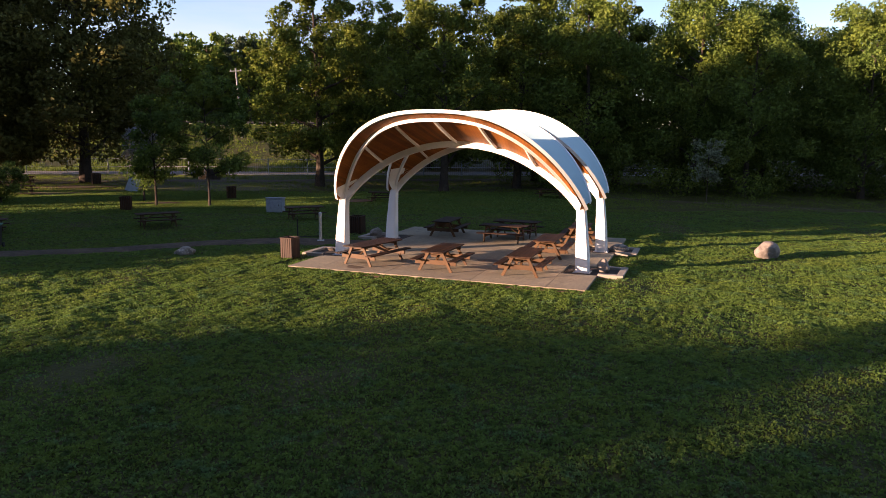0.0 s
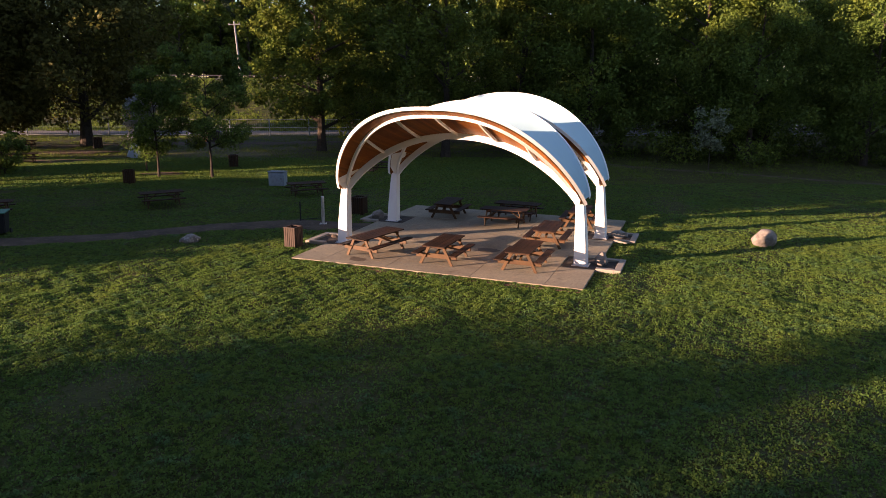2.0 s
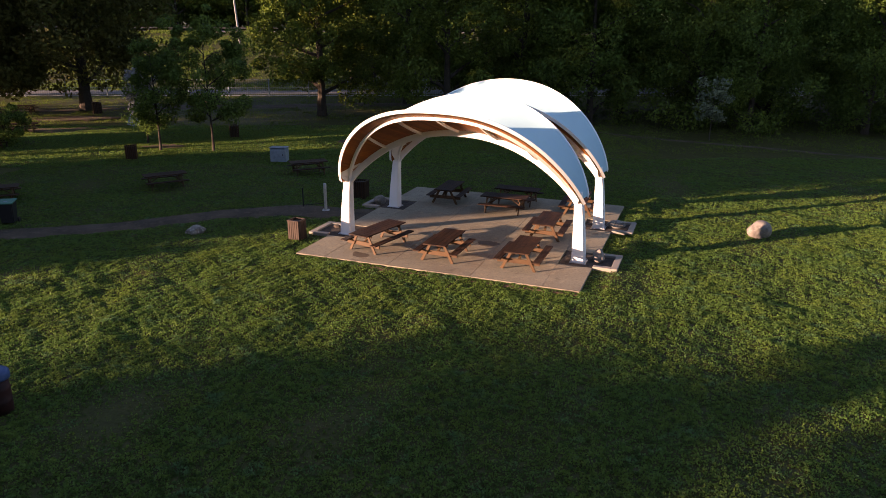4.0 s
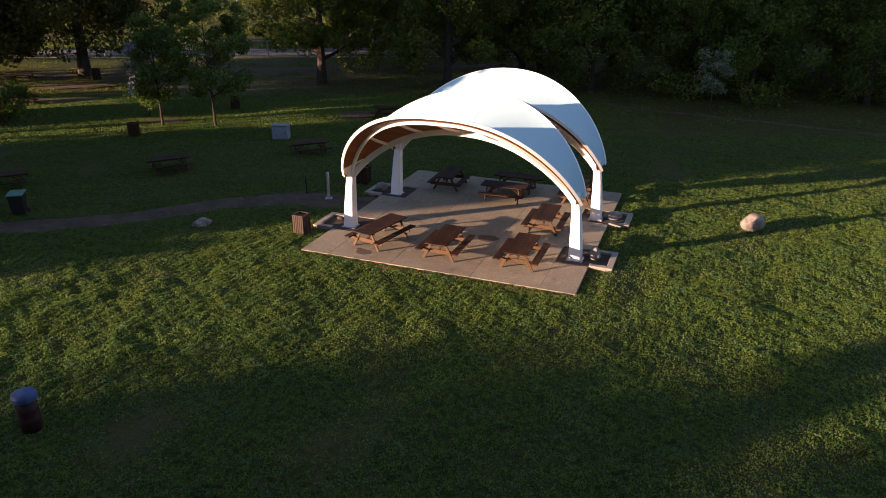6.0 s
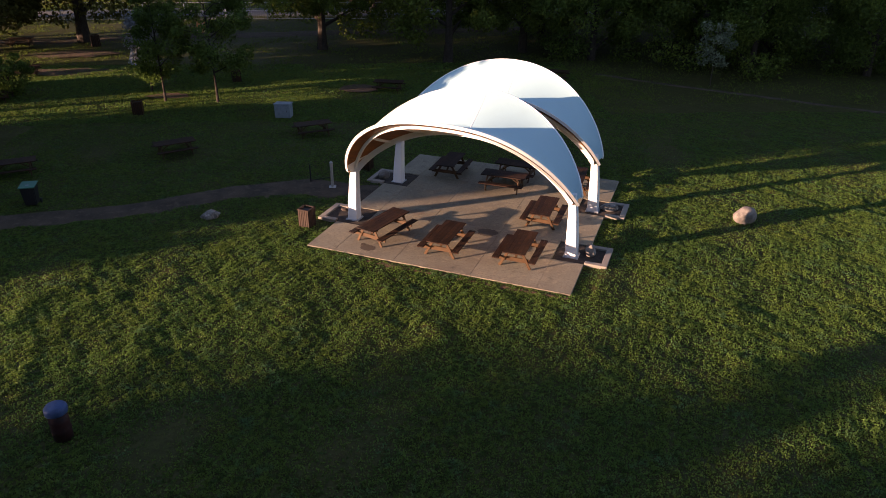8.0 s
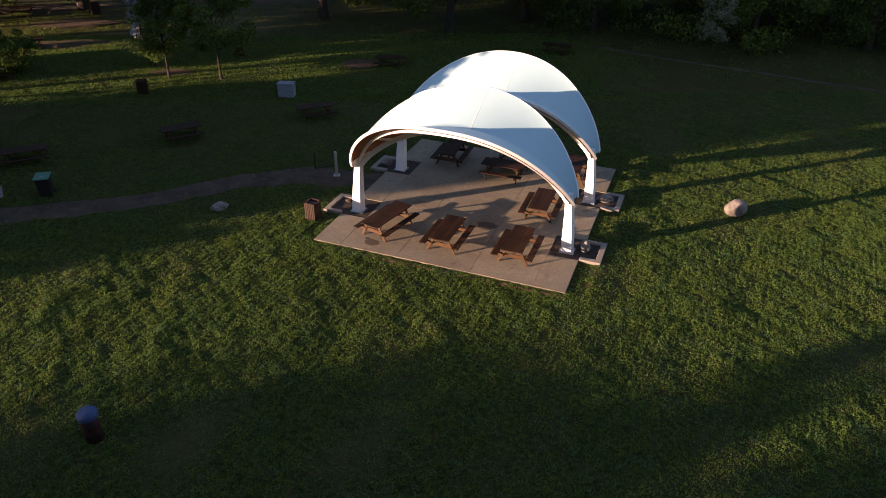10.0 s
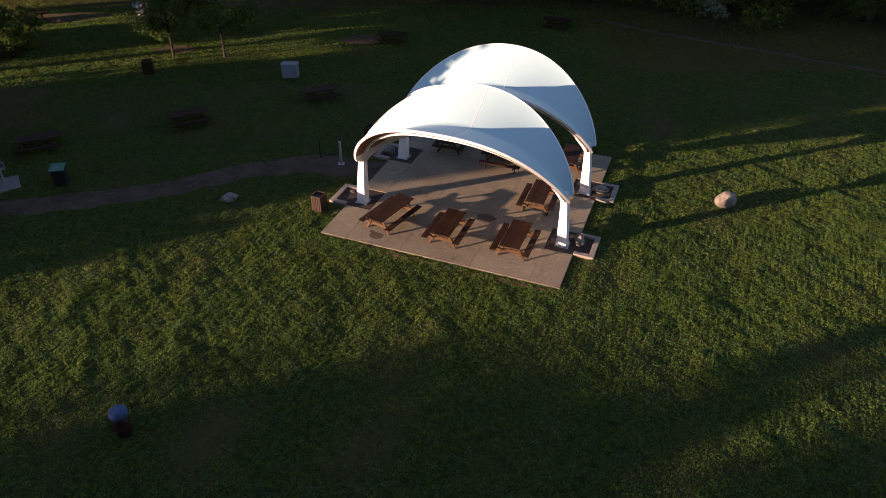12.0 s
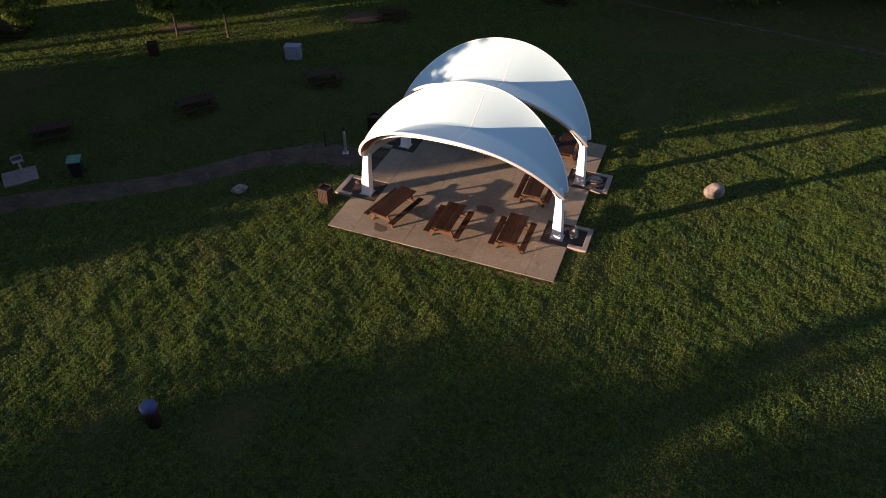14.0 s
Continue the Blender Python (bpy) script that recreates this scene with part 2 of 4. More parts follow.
def waves(x, y, length, seed, count=22):
    """A soft random field, about -1 to 1, with lumps of the given length."""
    rng = np.random.default_rng(seed)
    f = np.zeros(np.shape(x))
    for k in range(count):
        a, w, p = rng.uniform(0, 2 * pi), 2 * pi / (length * rng.uniform(0.6, 1.8)), rng.uniform(0, 2 * pi)
        f = f + np.sin((x * cos(a) + y * sin(a)) * w + p)
    return f / sqrt(count / 2) / 1.6


def ridges(x, y):
    """Faint ridges laid across the sun's heading, added for streaks of shade on the lawn."""
    rng = np.random.default_rng(8)
    f = np.zeros(np.shape(x))
    for k in range(16):
        a, w, p = rng.normal(radians(16), 0.22), 2 * pi / rng.uniform(0.7, 2.6), rng.uniform(0, 2 * pi)
        f = f + np.sin((x * cos(a) + y * sin(a)) * w + p)
    return f / 4.5


def turf_height(x, y):
    """The uneven turf of the near lawn: hummocks and clumps a few centimetres high, none at the slab and the path."""
    r = np.stack((x - CENTRE.x, y - CENTRE.y), -1)
    u, v = r[..., 0] * cos(AXIS) + r[..., 1] * sin(AXIS), -r[..., 0] * sin(AXIS) + r[..., 1] * cos(AXIS)
    clear = np.maximum(np.abs(u) - 6.4, np.maximum(v - 6.6, -5.6 - v))
    fade = np.clip(clear / 1.2, 0, 1) * np.clip((off_the_path(x, y) - 0.9) / 0.8, 0, 1) * np.clip((52 - y) / 4, 0, 1)
    rim = 0.05 * np.clip(1 - np.abs(clear) / 0.9, 0, 1) * (clear > -0.15)
    return rim + fade * (0.034 * waves(x, y, 3.2, 1) + 0.020 * waves(x, y, 1.2, 2) + 0.011 * waves(x, y, 0.55, 3, 30) + 0.014 * ridges(x, y))


def make_ground():
    def axis(lo, hi, step, far):
        inner = np.arange(lo, hi + step, step)
        return np.concatenate((np.array([-far, -far / 2, -far / 4]) , inner, np.array([far / 4 + 60, far / 2 + 60, far + 60])))
    xs, ys = axis(-120, 120, 2.0, 1600), axis(-60, 170, 2.0, 1600)
    # a close mesh where the camera passes over the lawn
    xs = np.concatenate((xs[xs < -28.5], np.arange(-28, 34, 0.21), xs[xs > 34.5]))
    ys = np.concatenate((ys[ys < 7.5], np.arange(8, 50, 0.21), ys[ys > 50.5]))
    gx, gy = np.meshgrid(xs, ys)
    gz = ground_height(gx, gy) + turf_height(gx, gy) * ((gx > -28.1) & (gx < 34.1) & (gy > 7.9) & (gy < 50.1))
    n, k = gx.shape
    verts = np.stack((gx, gy, gz), -1).reshape(-1, 3)
    faces = [(j * k + i, j * k + i + 1, (j + 1) * k + i + 1, (j + 1) * k + i) for j in range(n - 1) for i in range(k - 1)]
    ob = mesh_object("ground", verts, faces, GROUND, smooth=True)
    return tagged(ob, "mown park lawn with clover and worn brown patches", "lawn", kind="structure")


make_ground()


def ribbon(name, centre, widths, z, mat, label, category):
    """A flat strip along a line of points, with uneven edges."""
    rng = random.Random(5)
    pts = []
    for (a, b), (wa, wb) in zip(zip(centre, centre[1:]), zip(widths, widths[1:])):
        steps = max(2, int((Vector(b) - Vector(a)).length / 0.8))
        for i in range(steps):
            f = i / steps
            pts.append((Vector(a).lerp(Vector(b), f), wa + (wb - wa) * f))
    pts.append((Vector(centre[-1]), widths[-1]))
    verts, faces = [], []
    for i, (p, w) in enumerate(pts):
        a, b = pts[max(0, i - 1)][0], pts[min(len(pts) - 1, i + 1)][0]
        t = (b - a).normalized()
        nrm = Vector((-t.y, t.x))
        for side in (-0.5, -0.3, 0, 0.3, 0.5):
            e = rng.uniform(-0.12, 0.12) if abs(side) == 0.5 else 0
            q = p + nrm * (w * side + e)
            verts.append((q.x, q.y, z + (0.03 if abs(side) < 0.4 else -0.06) + float(ground_height(q.x, q.y))))
    for i in range(len(pts) - 1):
        for j in range(4):
            faces.append((i * 5 + j, i * 5 + j + 1, (i + 1) * 5 + j + 1, (i + 1) * 5 + j))
    ob = mesh_object(name, verts, faces, mat, smooth=True)
    return tagged(ob, label, category, kind="structure")


ribbon("path", PATH_LINE, [1.8, 1.8, 1.8, 1.8, 2.0, 2.6, 3.0], 0.03, GRAVEL, "dark gravel footpath worn into the lawn", "path")
ribbon("track", [(-90, 70), (-37, 72.5), (-23, 75.5), (-8, 77), (12, 79)], [3.4, 3.4, 3.6, 3.4, 3.0], 0.03, GRAVEL, "brown gravel track behind the lawn trees", "track")
ribbon("road", [(-160, 90), (-60, 91), (0, 92), (60, 92), (160, 90)], [7, 7, 7, 7, 7], 0.04, ASPHALT, "pale grey park road behind the fence", "road")

ribbon("highway", [(-160, 143), (0, 143), (160, 143)], [9, 9, 9], 0.05, ASPHALT, "asphalt highway on top of the bank", "road")
ribbon("shoulder", [(-160, 136.0), (0, 136.0), (160, 136.0)], [1.1, 1.1, 1.1], 0.05, KERB, "pale concrete shoulder along the guard rail", "shoulder")
ribbon("footpath", [(14, 57.5), (22.5, 51.3), (27, 48.3), (31, 45.6), (44, 38)], [0.7, 0.6, 0.6, 0.6, 0.6], 0.01, GRAVEL, "faint gravel footpath at the wood's edge", "path")

# the worn edge of the lawn in front of the slab
ribbon("worn_edge", [tuple((SITE @ Vector((u, -5.83, 0)))[:2]) for u in (-4.6, -1.5, 2.0, 5.5)], [0.3, 0.5, 0.42, 0.3], 0.025, LITTER, "worn brown earth along the slab's edge", "bare earth")

# ---- slab, planters ----
SLAB_U = (-5.5, -4.25, -1.62, 1.62, 4.25, 5.55)
SLAB_V = (-5.64, -3.10, -1.35, 1.85, 3.60, 6.60)
PITS = [(su, v0) for su in (-1, 1) for v0 in (-3.10, 1.85)]


def make_planter(su, v0):
    """The earth pit round a leg, with a concrete kerb on the three sides outside the slab."""
    pl = empty("planter", site(0, 0), "square earth planter with a pale concrete kerb", "planter", "planters at the legs")
    u0, u1, v1 = su * 4.27, su * 6.45, v0 + 1.75
    bm = bmesh.new()
    mid = ((u0 + u1) / 2, (v0 + v1) / 2)
    bmesh.ops.create_grid(bm, x_segments=8, y_segments=6, size=0.5, matrix=pose(mid[0], mid[1], 0.065) @ Matrix.Diagonal((abs(u1 - u0) - 0.03, 1.72, 1, 1)))
    for v in bm.verts:
        v.co.z += random.uniform(-0.012, 0.02)
    part("soil", bm, DIRT, pl, "dark bare soil")
    w, h = 0.24, 0.17
    for a, b, c, d in ((u1 - su * w / 2, (v0 + v1) / 2, w, 1.75), ((su * 5.56 + u1 - su * w) / 2, v0 + w / 2, abs(u1 - su * w - su * 5.56), w), ((su * 5.56 + u1 - su * w) / 2, v1 - w / 2, abs(u1 - su * w - su * 5.56), w)):
        part("kerb", one_box((c, d, h), pose(a, b, h / 2 - 0.02), 0.012), KERB, pl)
    return pl


for su, v0 in PITS:
    make_planter(su, v0)

# ---- the canopy: a saddle-shaped shell on two legs ----
END = radians(82)
BEAM_S, BEAM_TAPER = 0.86, 0.78
THICK = 0.13


def signed(x, p):
    return math.copysign(abs(x) ** p, x)


def spine_at(a):
    c = max(cos(a), 0)
    return Vector((4.95 * signed(sin(a), 0.95), 0.12 * c, 2.42 + 2.42 * c ** 1.72))


def front_at(a):
    c = max(cos(a), 0)
    return Vector((5.10 * signed(sin(a), 0.78), -0.02 - 2.74 * c ** 1.34, 2.20 + 3.60 * c ** 1.49))


BACK_RISE = [3.58]


def back_at(a):
    c = max(cos(a), 0)
    return Vector((5.165 * signed(sin(a), 0.96), 0.02 + 2.34 * c ** 1.617, 2.34 + BACK_RISE[0] * c ** 1.25))


def shell_at(a, s):
    """The roof's top at the arch angle a; s: -1 front rim, 0 spine, 1 back rim."""
    rim = front_at(a) if s < 0 else back_at(a)
    f = abs(s)
    base = spine_at(a)
    p = base.lerp(rim, f)
    # the wings curve up a little out of the valley
    p.z = base.z + (rim.z - base.z) * (0.75 * f + 0.25 * f * f)
    return p


def shell_normal(a, s):
    e = 0.01
    da = shell_at(a + e, s) - shell_at(a - e, s)
    s0, s1 = (s - e, s) if s > 0 else (s, s + e)
    ds = shell_at(a, s1) - shell_at(a, s0)
    n = da.cross(ds).normalized()
    return n if n.z > 0 or abs(n.z) < 0.3 and n.x * sin(a) > 0 else -n


def shell_sheet(name, offset, mat, parent, s0, s1, ns, na=72, label="", smooth=True):
    verts, faces = [], []
    for i in range(na + 1):
        a = -END + 2 * END * i / na
        for j in range(ns + 1):
            s = s0 + (s1 - s0) * j / ns
            verts.append(shell_at(a, s) + shell_normal(a, s) * offset)
    for i in range(na):
        for j in range(ns):
            k = i * (ns + 1) + j
            faces.append((k, k + 1, k + ns + 2, k + ns + 1))
    return mesh_object(name, verts, faces, mat, parent, label, smooth)


def swept(name, s, width, top, depth, mat, parent, label="", a0=-END, a1=END, na=64, taper=0.0):
    """A beam that follows the shell at s: top and depth count down from the roof's top."""
    verts, faces = [], []
    for i in range(na + 1):
        a = a0 + (a1 - a0) * i / na
        k = s * (1 - taper * (a / END) ** 2)
        p, n = shell_at(a, k), shell_normal(a, k)
        n = Vector((n.x, 0, n.z)).normalized()
        t = (shell_at(a + 0.01, k) - shell_at(a - 0.01, k)).normalized()
        b = t.cross(n).normalized()
        for dn, db in ((-top, -0.5), (-top, 0.5), (-depth, 0.5), (-depth, -0.5)):
            verts.append(p + n * dn + b * (db * width))
    for i in range(na):
        for j in range(4):
            k = i * 4
            faces.append((k + j, k + (j + 1) % 4, k + 4 + (j + 1) % 4, k + 4 + j))
    faces += [(3, 2, 1, 0), tuple(na * 4 + j for j in range(4))]
    return mesh_object(name, verts, faces, mat, parent, label)


def make_leg(parent, side):
    """A tapered steel leg: wide at the foot, narrow under the arch."""
    leg_bm = bmesh.new()
    rings = []
    for z, cu, cv, wu, wv in ((0.06, 4.93, 0.0, 0.50, 0.46), (0.9, 4.90, 0.0, 0.45, 0.42), (1.9, 4.84, 0.0, 0.36, 0.36), (2.35, 4.80, 0.0, 0.32, 0.33), (2.75, 4.74, 0.02, 0.30, 0.30)):
        ring = []
        for k in range(8):
            corner = k // 2
            su, sv = ((1, 1), (-1, 1), (-1, -1), (1, -1))[corner]
            cut = 0.10
            du, dv = (su * (0.5 - (cut if (k % 2 == 0) == (corner % 2 == 1) else 0)), sv * (0.5 - (cut if (k % 2 == 0) != (corner % 2 == 1) else 0)))
            ring.append(leg_bm.verts.new((side * cu + du * wu, cv + dv * wv, z)))
        rings.append(ring)
    for r0, r1 in zip(rings, rings[1:]):
        for k in range(8):
            leg_bm.faces.new((r0[k], r0[(k + 1) % 8], r1[(k + 1) % 8], r1[k]))
    leg_bm.faces.new(rings[0][::-1])
    leg_bm.faces.new(rings[-1])
    bmesh.ops.recalc_face_normals(leg_bm, faces=leg_bm.faces)
    leg = part("leg", leg_bm, WHITE, parent, "tapered white steel leg")
    part("base_plate", one_box((0.62, 0.58, 0.03), pose(side * 4.93, 0, 0.075), 0.006), STEEL, leg, "grey steel base plate")
    for bu, bv in itertools.product((-0.25, 0.25), repeat=2):
        part("bolt", tube(bmesh.new(), 0.018, 0.018, (side * 4.93 + bu * 1.05, bv * 0.95, 0.09), (side * 4.93 + bu * 1.05, bv * 0.95, 0.14), 6), STEEL, leg)
    return leg


def rib_angle(u, s):
    """The arch angle at which the shell lies over u."""
    lo, hi = -END, END
    for _ in range(30):
        mid = (lo + hi) / 2
        lo, hi = (mid, hi) if shell_at(mid, s).x < u else (lo, mid)
    return (lo + hi) / 2


def make_canopy(v, flare):
    can = empty("canopy", site(0, v), "white saddle-shaped shelter roof on two tapered legs", "shelter", "shelter canopies")
    shell_sheet("roof", 0.0, ROOF, can, -1, 1, 24, 96, "white roofing membrane with skylight blue in its colour, cedar-lined below")
    # slats of the soffit run from rim to rim
    count = 112
    for s0, s1 in ((-0.97, -0.02), (0.02, 0.97)):
        for i in range(count):
            a = -END + 2 * END * (i + 0.04) / count
            b = -END + 2 * END * (i + 0.96) / count
            verts, faces = [], []
            for j in range(7):
                s = s0 + (s1 - s0) * j / 6
                for w in (a, b):
                    verts.append(shell_at(w, s) - shell_normal(w, s) * THICK)
            for j in range(6):
                faces.append((2 * j, 2 * j + 1, 2 * j + 3, 2 * j + 2))
            mesh_object("slat", verts, faces, CEDAR, can)
    shell_sheet("deck", -0.10, CEDAR, can, -0.96, 0.96, 12, 48, "brown timber deck under the roofing")
    swept("fascia", -0.995, 0.05, -0.02, 0.10, WHITE, can, "white painted rim board")
    swept("fascia", 0.995, 0.05, -0.02, 0.10, WHITE, can, "white painted rim board")
    swept("beam", -BEAM_S, 0.13, 0.11, 0.225, WHITE, can, "white curved timber beam", taper=BEAM_TAPER)
    swept("beam", BEAM_S, 0.13, 0.11, 0.225, WHITE, can, "white curved timber beam", taper=BEAM_TAPER)
    swept("spine_beam", 0.0, 0.22, 0.10, 0.34, WHITE, can, "deep white curved spine beam")
    for u in (-3.15, -1.57, 0.0, 1.6, 3.15):
        a = rib_angle(u, -0.5)
        near = BEAM_S * (1 - BEAM_TAPER * (a / END) ** 2) - 0.02
        for s0, s1 in ((-near, -0.03), (0.03, near)):
            verts, faces = [], []
            for j in range(9):
                s = s0 + (s1 - s0) * j / 8
                a = rib_angle(u, s)
                p, n = shell_at(a, s), shell_normal(a, s)
                t = (shell_at(a + 0.01, s) - shell_at(a - 0.01, s)).normalized()
                for dn, dt in ((-THICK, -0.045), (-THICK, 0.045), (-0.215, 0.045), (-0.215, -0.045)):
                    verts.append(p + n * dn + t * dt)
            for j in range(8):
                for q in range(4):
                    k = j * 4
                    faces.append((k + q, k + (q + 1) % 4, k + 4 + (q + 1) % 4, k + 4 + q))
            mesh_object("rib", verts, faces, WHITE, can)
    # raised seams of the roofing
    for a in (radians(4),):
        verts, faces = [], []
        for j in range(17):
            s = -0.98 + 1.96 * j / 16
            p, n = shell_at(a, s), shell_normal(a, s)
            t = (shell_at(a + 0.01, s) - shell_at(a - 0.01, s)).normalized()
            verts += [p + n * 0.002 - t * 0.02, p + n * 0.006, p + n * 0.002 + t * 0.02]
        for j in range(16):
            for q in range(2):
                faces.append((3 * j + q, 3 * j + q + 1, 3 * j + q + 4, 3 * j + q + 3))
        mesh_object("seam", verts, faces, WHITE, can)
    for side in (-1, 1):
        make_leg(can, side)
        # the white gusset that closes the shell's end
        ends = [shell_at(side * END, s) for s in (-1, -0.5, 0, 0.5, 1)]
        low = [p - Vector((side * 0.28, 0, 0.04)) for p in ends]
        verts = [*ends, *low]
        for f in (0.4, 0.7, 1.0):
            for s, g in ((-0.98, 69.5 - flare), (-0.5, 64 - flare), (0, 53), (0.5, 40), (0.98, 45)):
                a = side * radians(80 + (g - 80) * f)
                verts.append(shell_at(a, s) - shell_normal(a, s) * (THICK + 0.02))
        faces = [(5 * r + j, 5 * r + j + 1, 5 * r + j + 6, 5 * r + j + 5) for r in range(4) for j in range(4)]
        mesh_object("end_gusset", verts, faces, WHITE, can)
    return can


make_canopy(-2.45, 0)
# the rear one rises a little higher at its back
BACK_RISE[0] = 3.80
make_canopy(2.45, 10)

# ---- picnic tables ----


def make_table(length=2.2, name="picnic_table"):
    tb = empty(name, Matrix(), "dark red-brown stained wooden picnic table with benches", "picnic table", "picnic tables on the slab")
    w = 0.175
    for i in range(5):
        part("tabletop_plank", one_box((w, length, 0.045), pose((i - 2) * 0.178, 0, 0.735), 0.006), TABLE, tb)
    for sx in (-1, 1):
        for k in range(2):
            part("bench_plank", one_box((0.138, length, 0.045), pose(sx * (0.66 + 0.141 * k), 0, 0.435), 0.006), TABLE, tb)
    for sy in (-1, 1):
        y = sy * (length / 2 - 0.35)
        part("seat_beam", one_box((1.60, 0.05, 0.17), pose(0, y, 0.325), 0.008), TIMBER, tb, "paler brown timber beam")
        part("top_cleat", one_box((0.84, 0.045, 0.10), pose(0, y, 0.66), 0.006), TIMBER, tb)
        for sx in (-1, 1):
            p0, p1 = Vector((sx * 0.62, y + sy * 0.046, 0)), Vector((sx * 0.26, y + sy * 0.046, 0.70))
            d = p1 - p0
            m = Matrix.Translation((p0 + p1) / 2) @ Matrix.Rotation(math.atan2(d.x, d.z), 4, "Y")
            part("leg", one_box((0.11, 0.045, d.length + 0.02), m, 0.006), TIMBER, tb)
        p0, p1 = Vector((0, y - sy * 0.03, 0.35)), Vector((0, sy * 0.18, 0.70))
        d = p1 - p0
        m = Matrix.Translation((p0 + p1) / 2) @ Matrix.Rotation(-math.atan2(d.y, d.z), 4, "X")
        part("brace", one_box((0.09, 0.045, d.length), m, 0.006), TIMBER, tb)
    return tb


table = make_table()
table.matrix_basis = site(3.06, -3.55, 0.10, 0)
long_table = make_table(2.55)
long_table.matrix_basis = site(-2.92, -3.62, 0.10, -12.5)
for u, v, turn in ((0.0, -3.78, -1), (3.1, 0.35, 1), (0.33, 3.46, 91), (3.65, 4.75, 3), (-2.85, 4.5, 2), (0.5, 5.2, 88)):
    copy_thing(table, site(u, v, 0.10, turn))

# ---- trees ----


def leaf_cloud(rng, centres, radii, n, size, flat=0.8):
    """Folded leaves round clump centres: an (n * 4, 3) array of quads, denser at the clumps' skins."""
    idx = rng.integers(0, len(centres), n)
    d = rng.normal(size=(n, 3))
    d /= np.linalg.norm(d, axis=1)[:, None]
    r = radii[idx] * rng.uniform(0.25, 1.0, n) ** 0.45
    p = centres[idx] + d * r[:, None] * np.array((1, 1, flat))
    s = size * rng.uniform(0.6, 1.3, n)
    a = rng.normal(size=(n, 3))
    a /= np.linalg.norm(a, axis=1)[:, None]
    b = np.cross(a, d + 0.6 * rng.normal(size=(n, 3)))
    b /= np.linalg.norm(b, axis=1)[:, None] + 1e-6
    nrm = np.cross(a, b)
    a, b, nrm = a * s[:, None], b * (s * 0.62)[:, None], nrm * (s * 0.18)[:, None]
    return np.stack((p - a * 0.6, p + b * 0.5 - nrm, p + a * 0.6, p - b * 0.5 - nrm), 1).reshape(-1, 3)


def make_tree(name, seed, height, spread, trunk_r, crown_low, leaf_mat, leaves, leaf_size, label, clumps=60, lean=0.0, category="tree", clump_r=1.5, forks=7):
    """A tapered trunk with limbs, and a crown of many small leaves in uneven clumps."""
    rng = np.random.default_rng(seed)
    tree = empty(name, Matrix(), label, category)
    bm = bmesh.new()
    top = height * 0.86
    pts, p = [], Vector((0, 0, -0.1))
    steps = 9
    for i in range(steps + 1):
        f = i / steps
        pts.append((Vector((lean * f * height + 0.12 * trunk_r * 8 * sin(2.2 * f + seed) * f, 0.1 * trunk_r * 8 * cos(1.7 * f + seed) * f, -0.1 + top * f)), trunk_r * (1.35 - 0.35 * min(1, f * 8)) * (1 - 0.82 * f)))
    for (a, ra), (b, rb) in zip(pts, pts[1:]):
        tube(bm, ra, rb, a, b, 9)
    tips = []
    low = crown_low * height
    for i in range(forks + 5):
        f = (low * 0.85 + (top - low * 0.85) * (i + rng.uniform(0, 0.8)) / (forks + 5)) / top
        k = min(steps - 1, int(f * steps))
        start = pts[k][0].lerp(pts[k + 1][0], f * steps - k)
        ang = i * 2.4 + rng.uniform(-0.4, 0.4)
        hf = (start.z - low) / max(0.1, height - low)
        reach = spread * sqrt(max(0.12, 1 - (2 * max(0, hf) - 0.75) ** 2 * 0.75)) * rng.uniform(0.6, 0.92)
        rise = reach * rng.uniform(0.35, 0.8)
        last, lr = start, pts[k][1] * 0.5 + 0.02
        for q in range(1, 4):
            g = q / 3
            e = start + Vector((cos(ang) * reach * g, sin(ang) * reach * g, rise * g ** 0.8)) + Vector(rng.uniform(-0.25, 0.25, 3) * (1, 1, 0.6))
            nr = lr * 0.62
            tube(bm, lr, nr, last, e, 6)
            if q >= 2:
                tips.append(e)
                t2 = e + Vector(rng.normal(size=3) * reach * 0.22)
                tube(bm, nr * 0.6, nr * 0.25, e, t2, 5)
                tips.append(t2)
            last, lr = e, nr
    part("trunk", bm, BARK, tree, "rough dark brown trunk with limbs")
    centres = [np.array(t) for t in tips]
    while len(centres) < clumps:
        z = rng.uniform(0.02, 1.0)
        prof = sqrt(max(0.03, 1 - (2 * z - 0.75) ** 2 * 0.72)) if z < 0.9 else 0.42
        ang, r = rng.uniform(0, 2 * pi), spread * prof * rng.uniform(0.35, 1.0)
        centres.append(np.array((cos(ang) * r + lean * height * z, sin(ang) * r, low + (height - low) * z - 0.3)))
    centres = np.array(centres)
    radii = clump_r * rng.uniform(0.55, 1.25, len(centres)) * (0.6 + 0.4 * np.clip((height - centres[:, 2]) / height * 2, 0, 1))
    soup("crown", leaf_cloud(rng, centres, radii, leaves, leaf_size), 4, leaf_mat, tree, "crown of many small leaves in uneven clumps")
    return tree


def plant(tree, spots, group):
    """Sets a tree and its copies at (x, y, turn, scale)."""
    for i, (x, y, turn, scale) in enumerate(spots):
        m = pose(x, y, float(ground_height(x, y)) - 0.05, 0, 0, turn) @ Matrix.Diagonal((scale, scale, scale, 1))
        if i == 0:
            tree.matrix_basis = m
            tagged(tree, group=group)
        else:
            t = copy_thing(tree, Matrix())
            t.matrix_basis = m


def sunward(along, across):
    """A spot given along and across the way that the sunlight takes over the ground."""
    return (along * cos(sh) - across * sin(sh), along * sin(sh) + across * cos(sh))


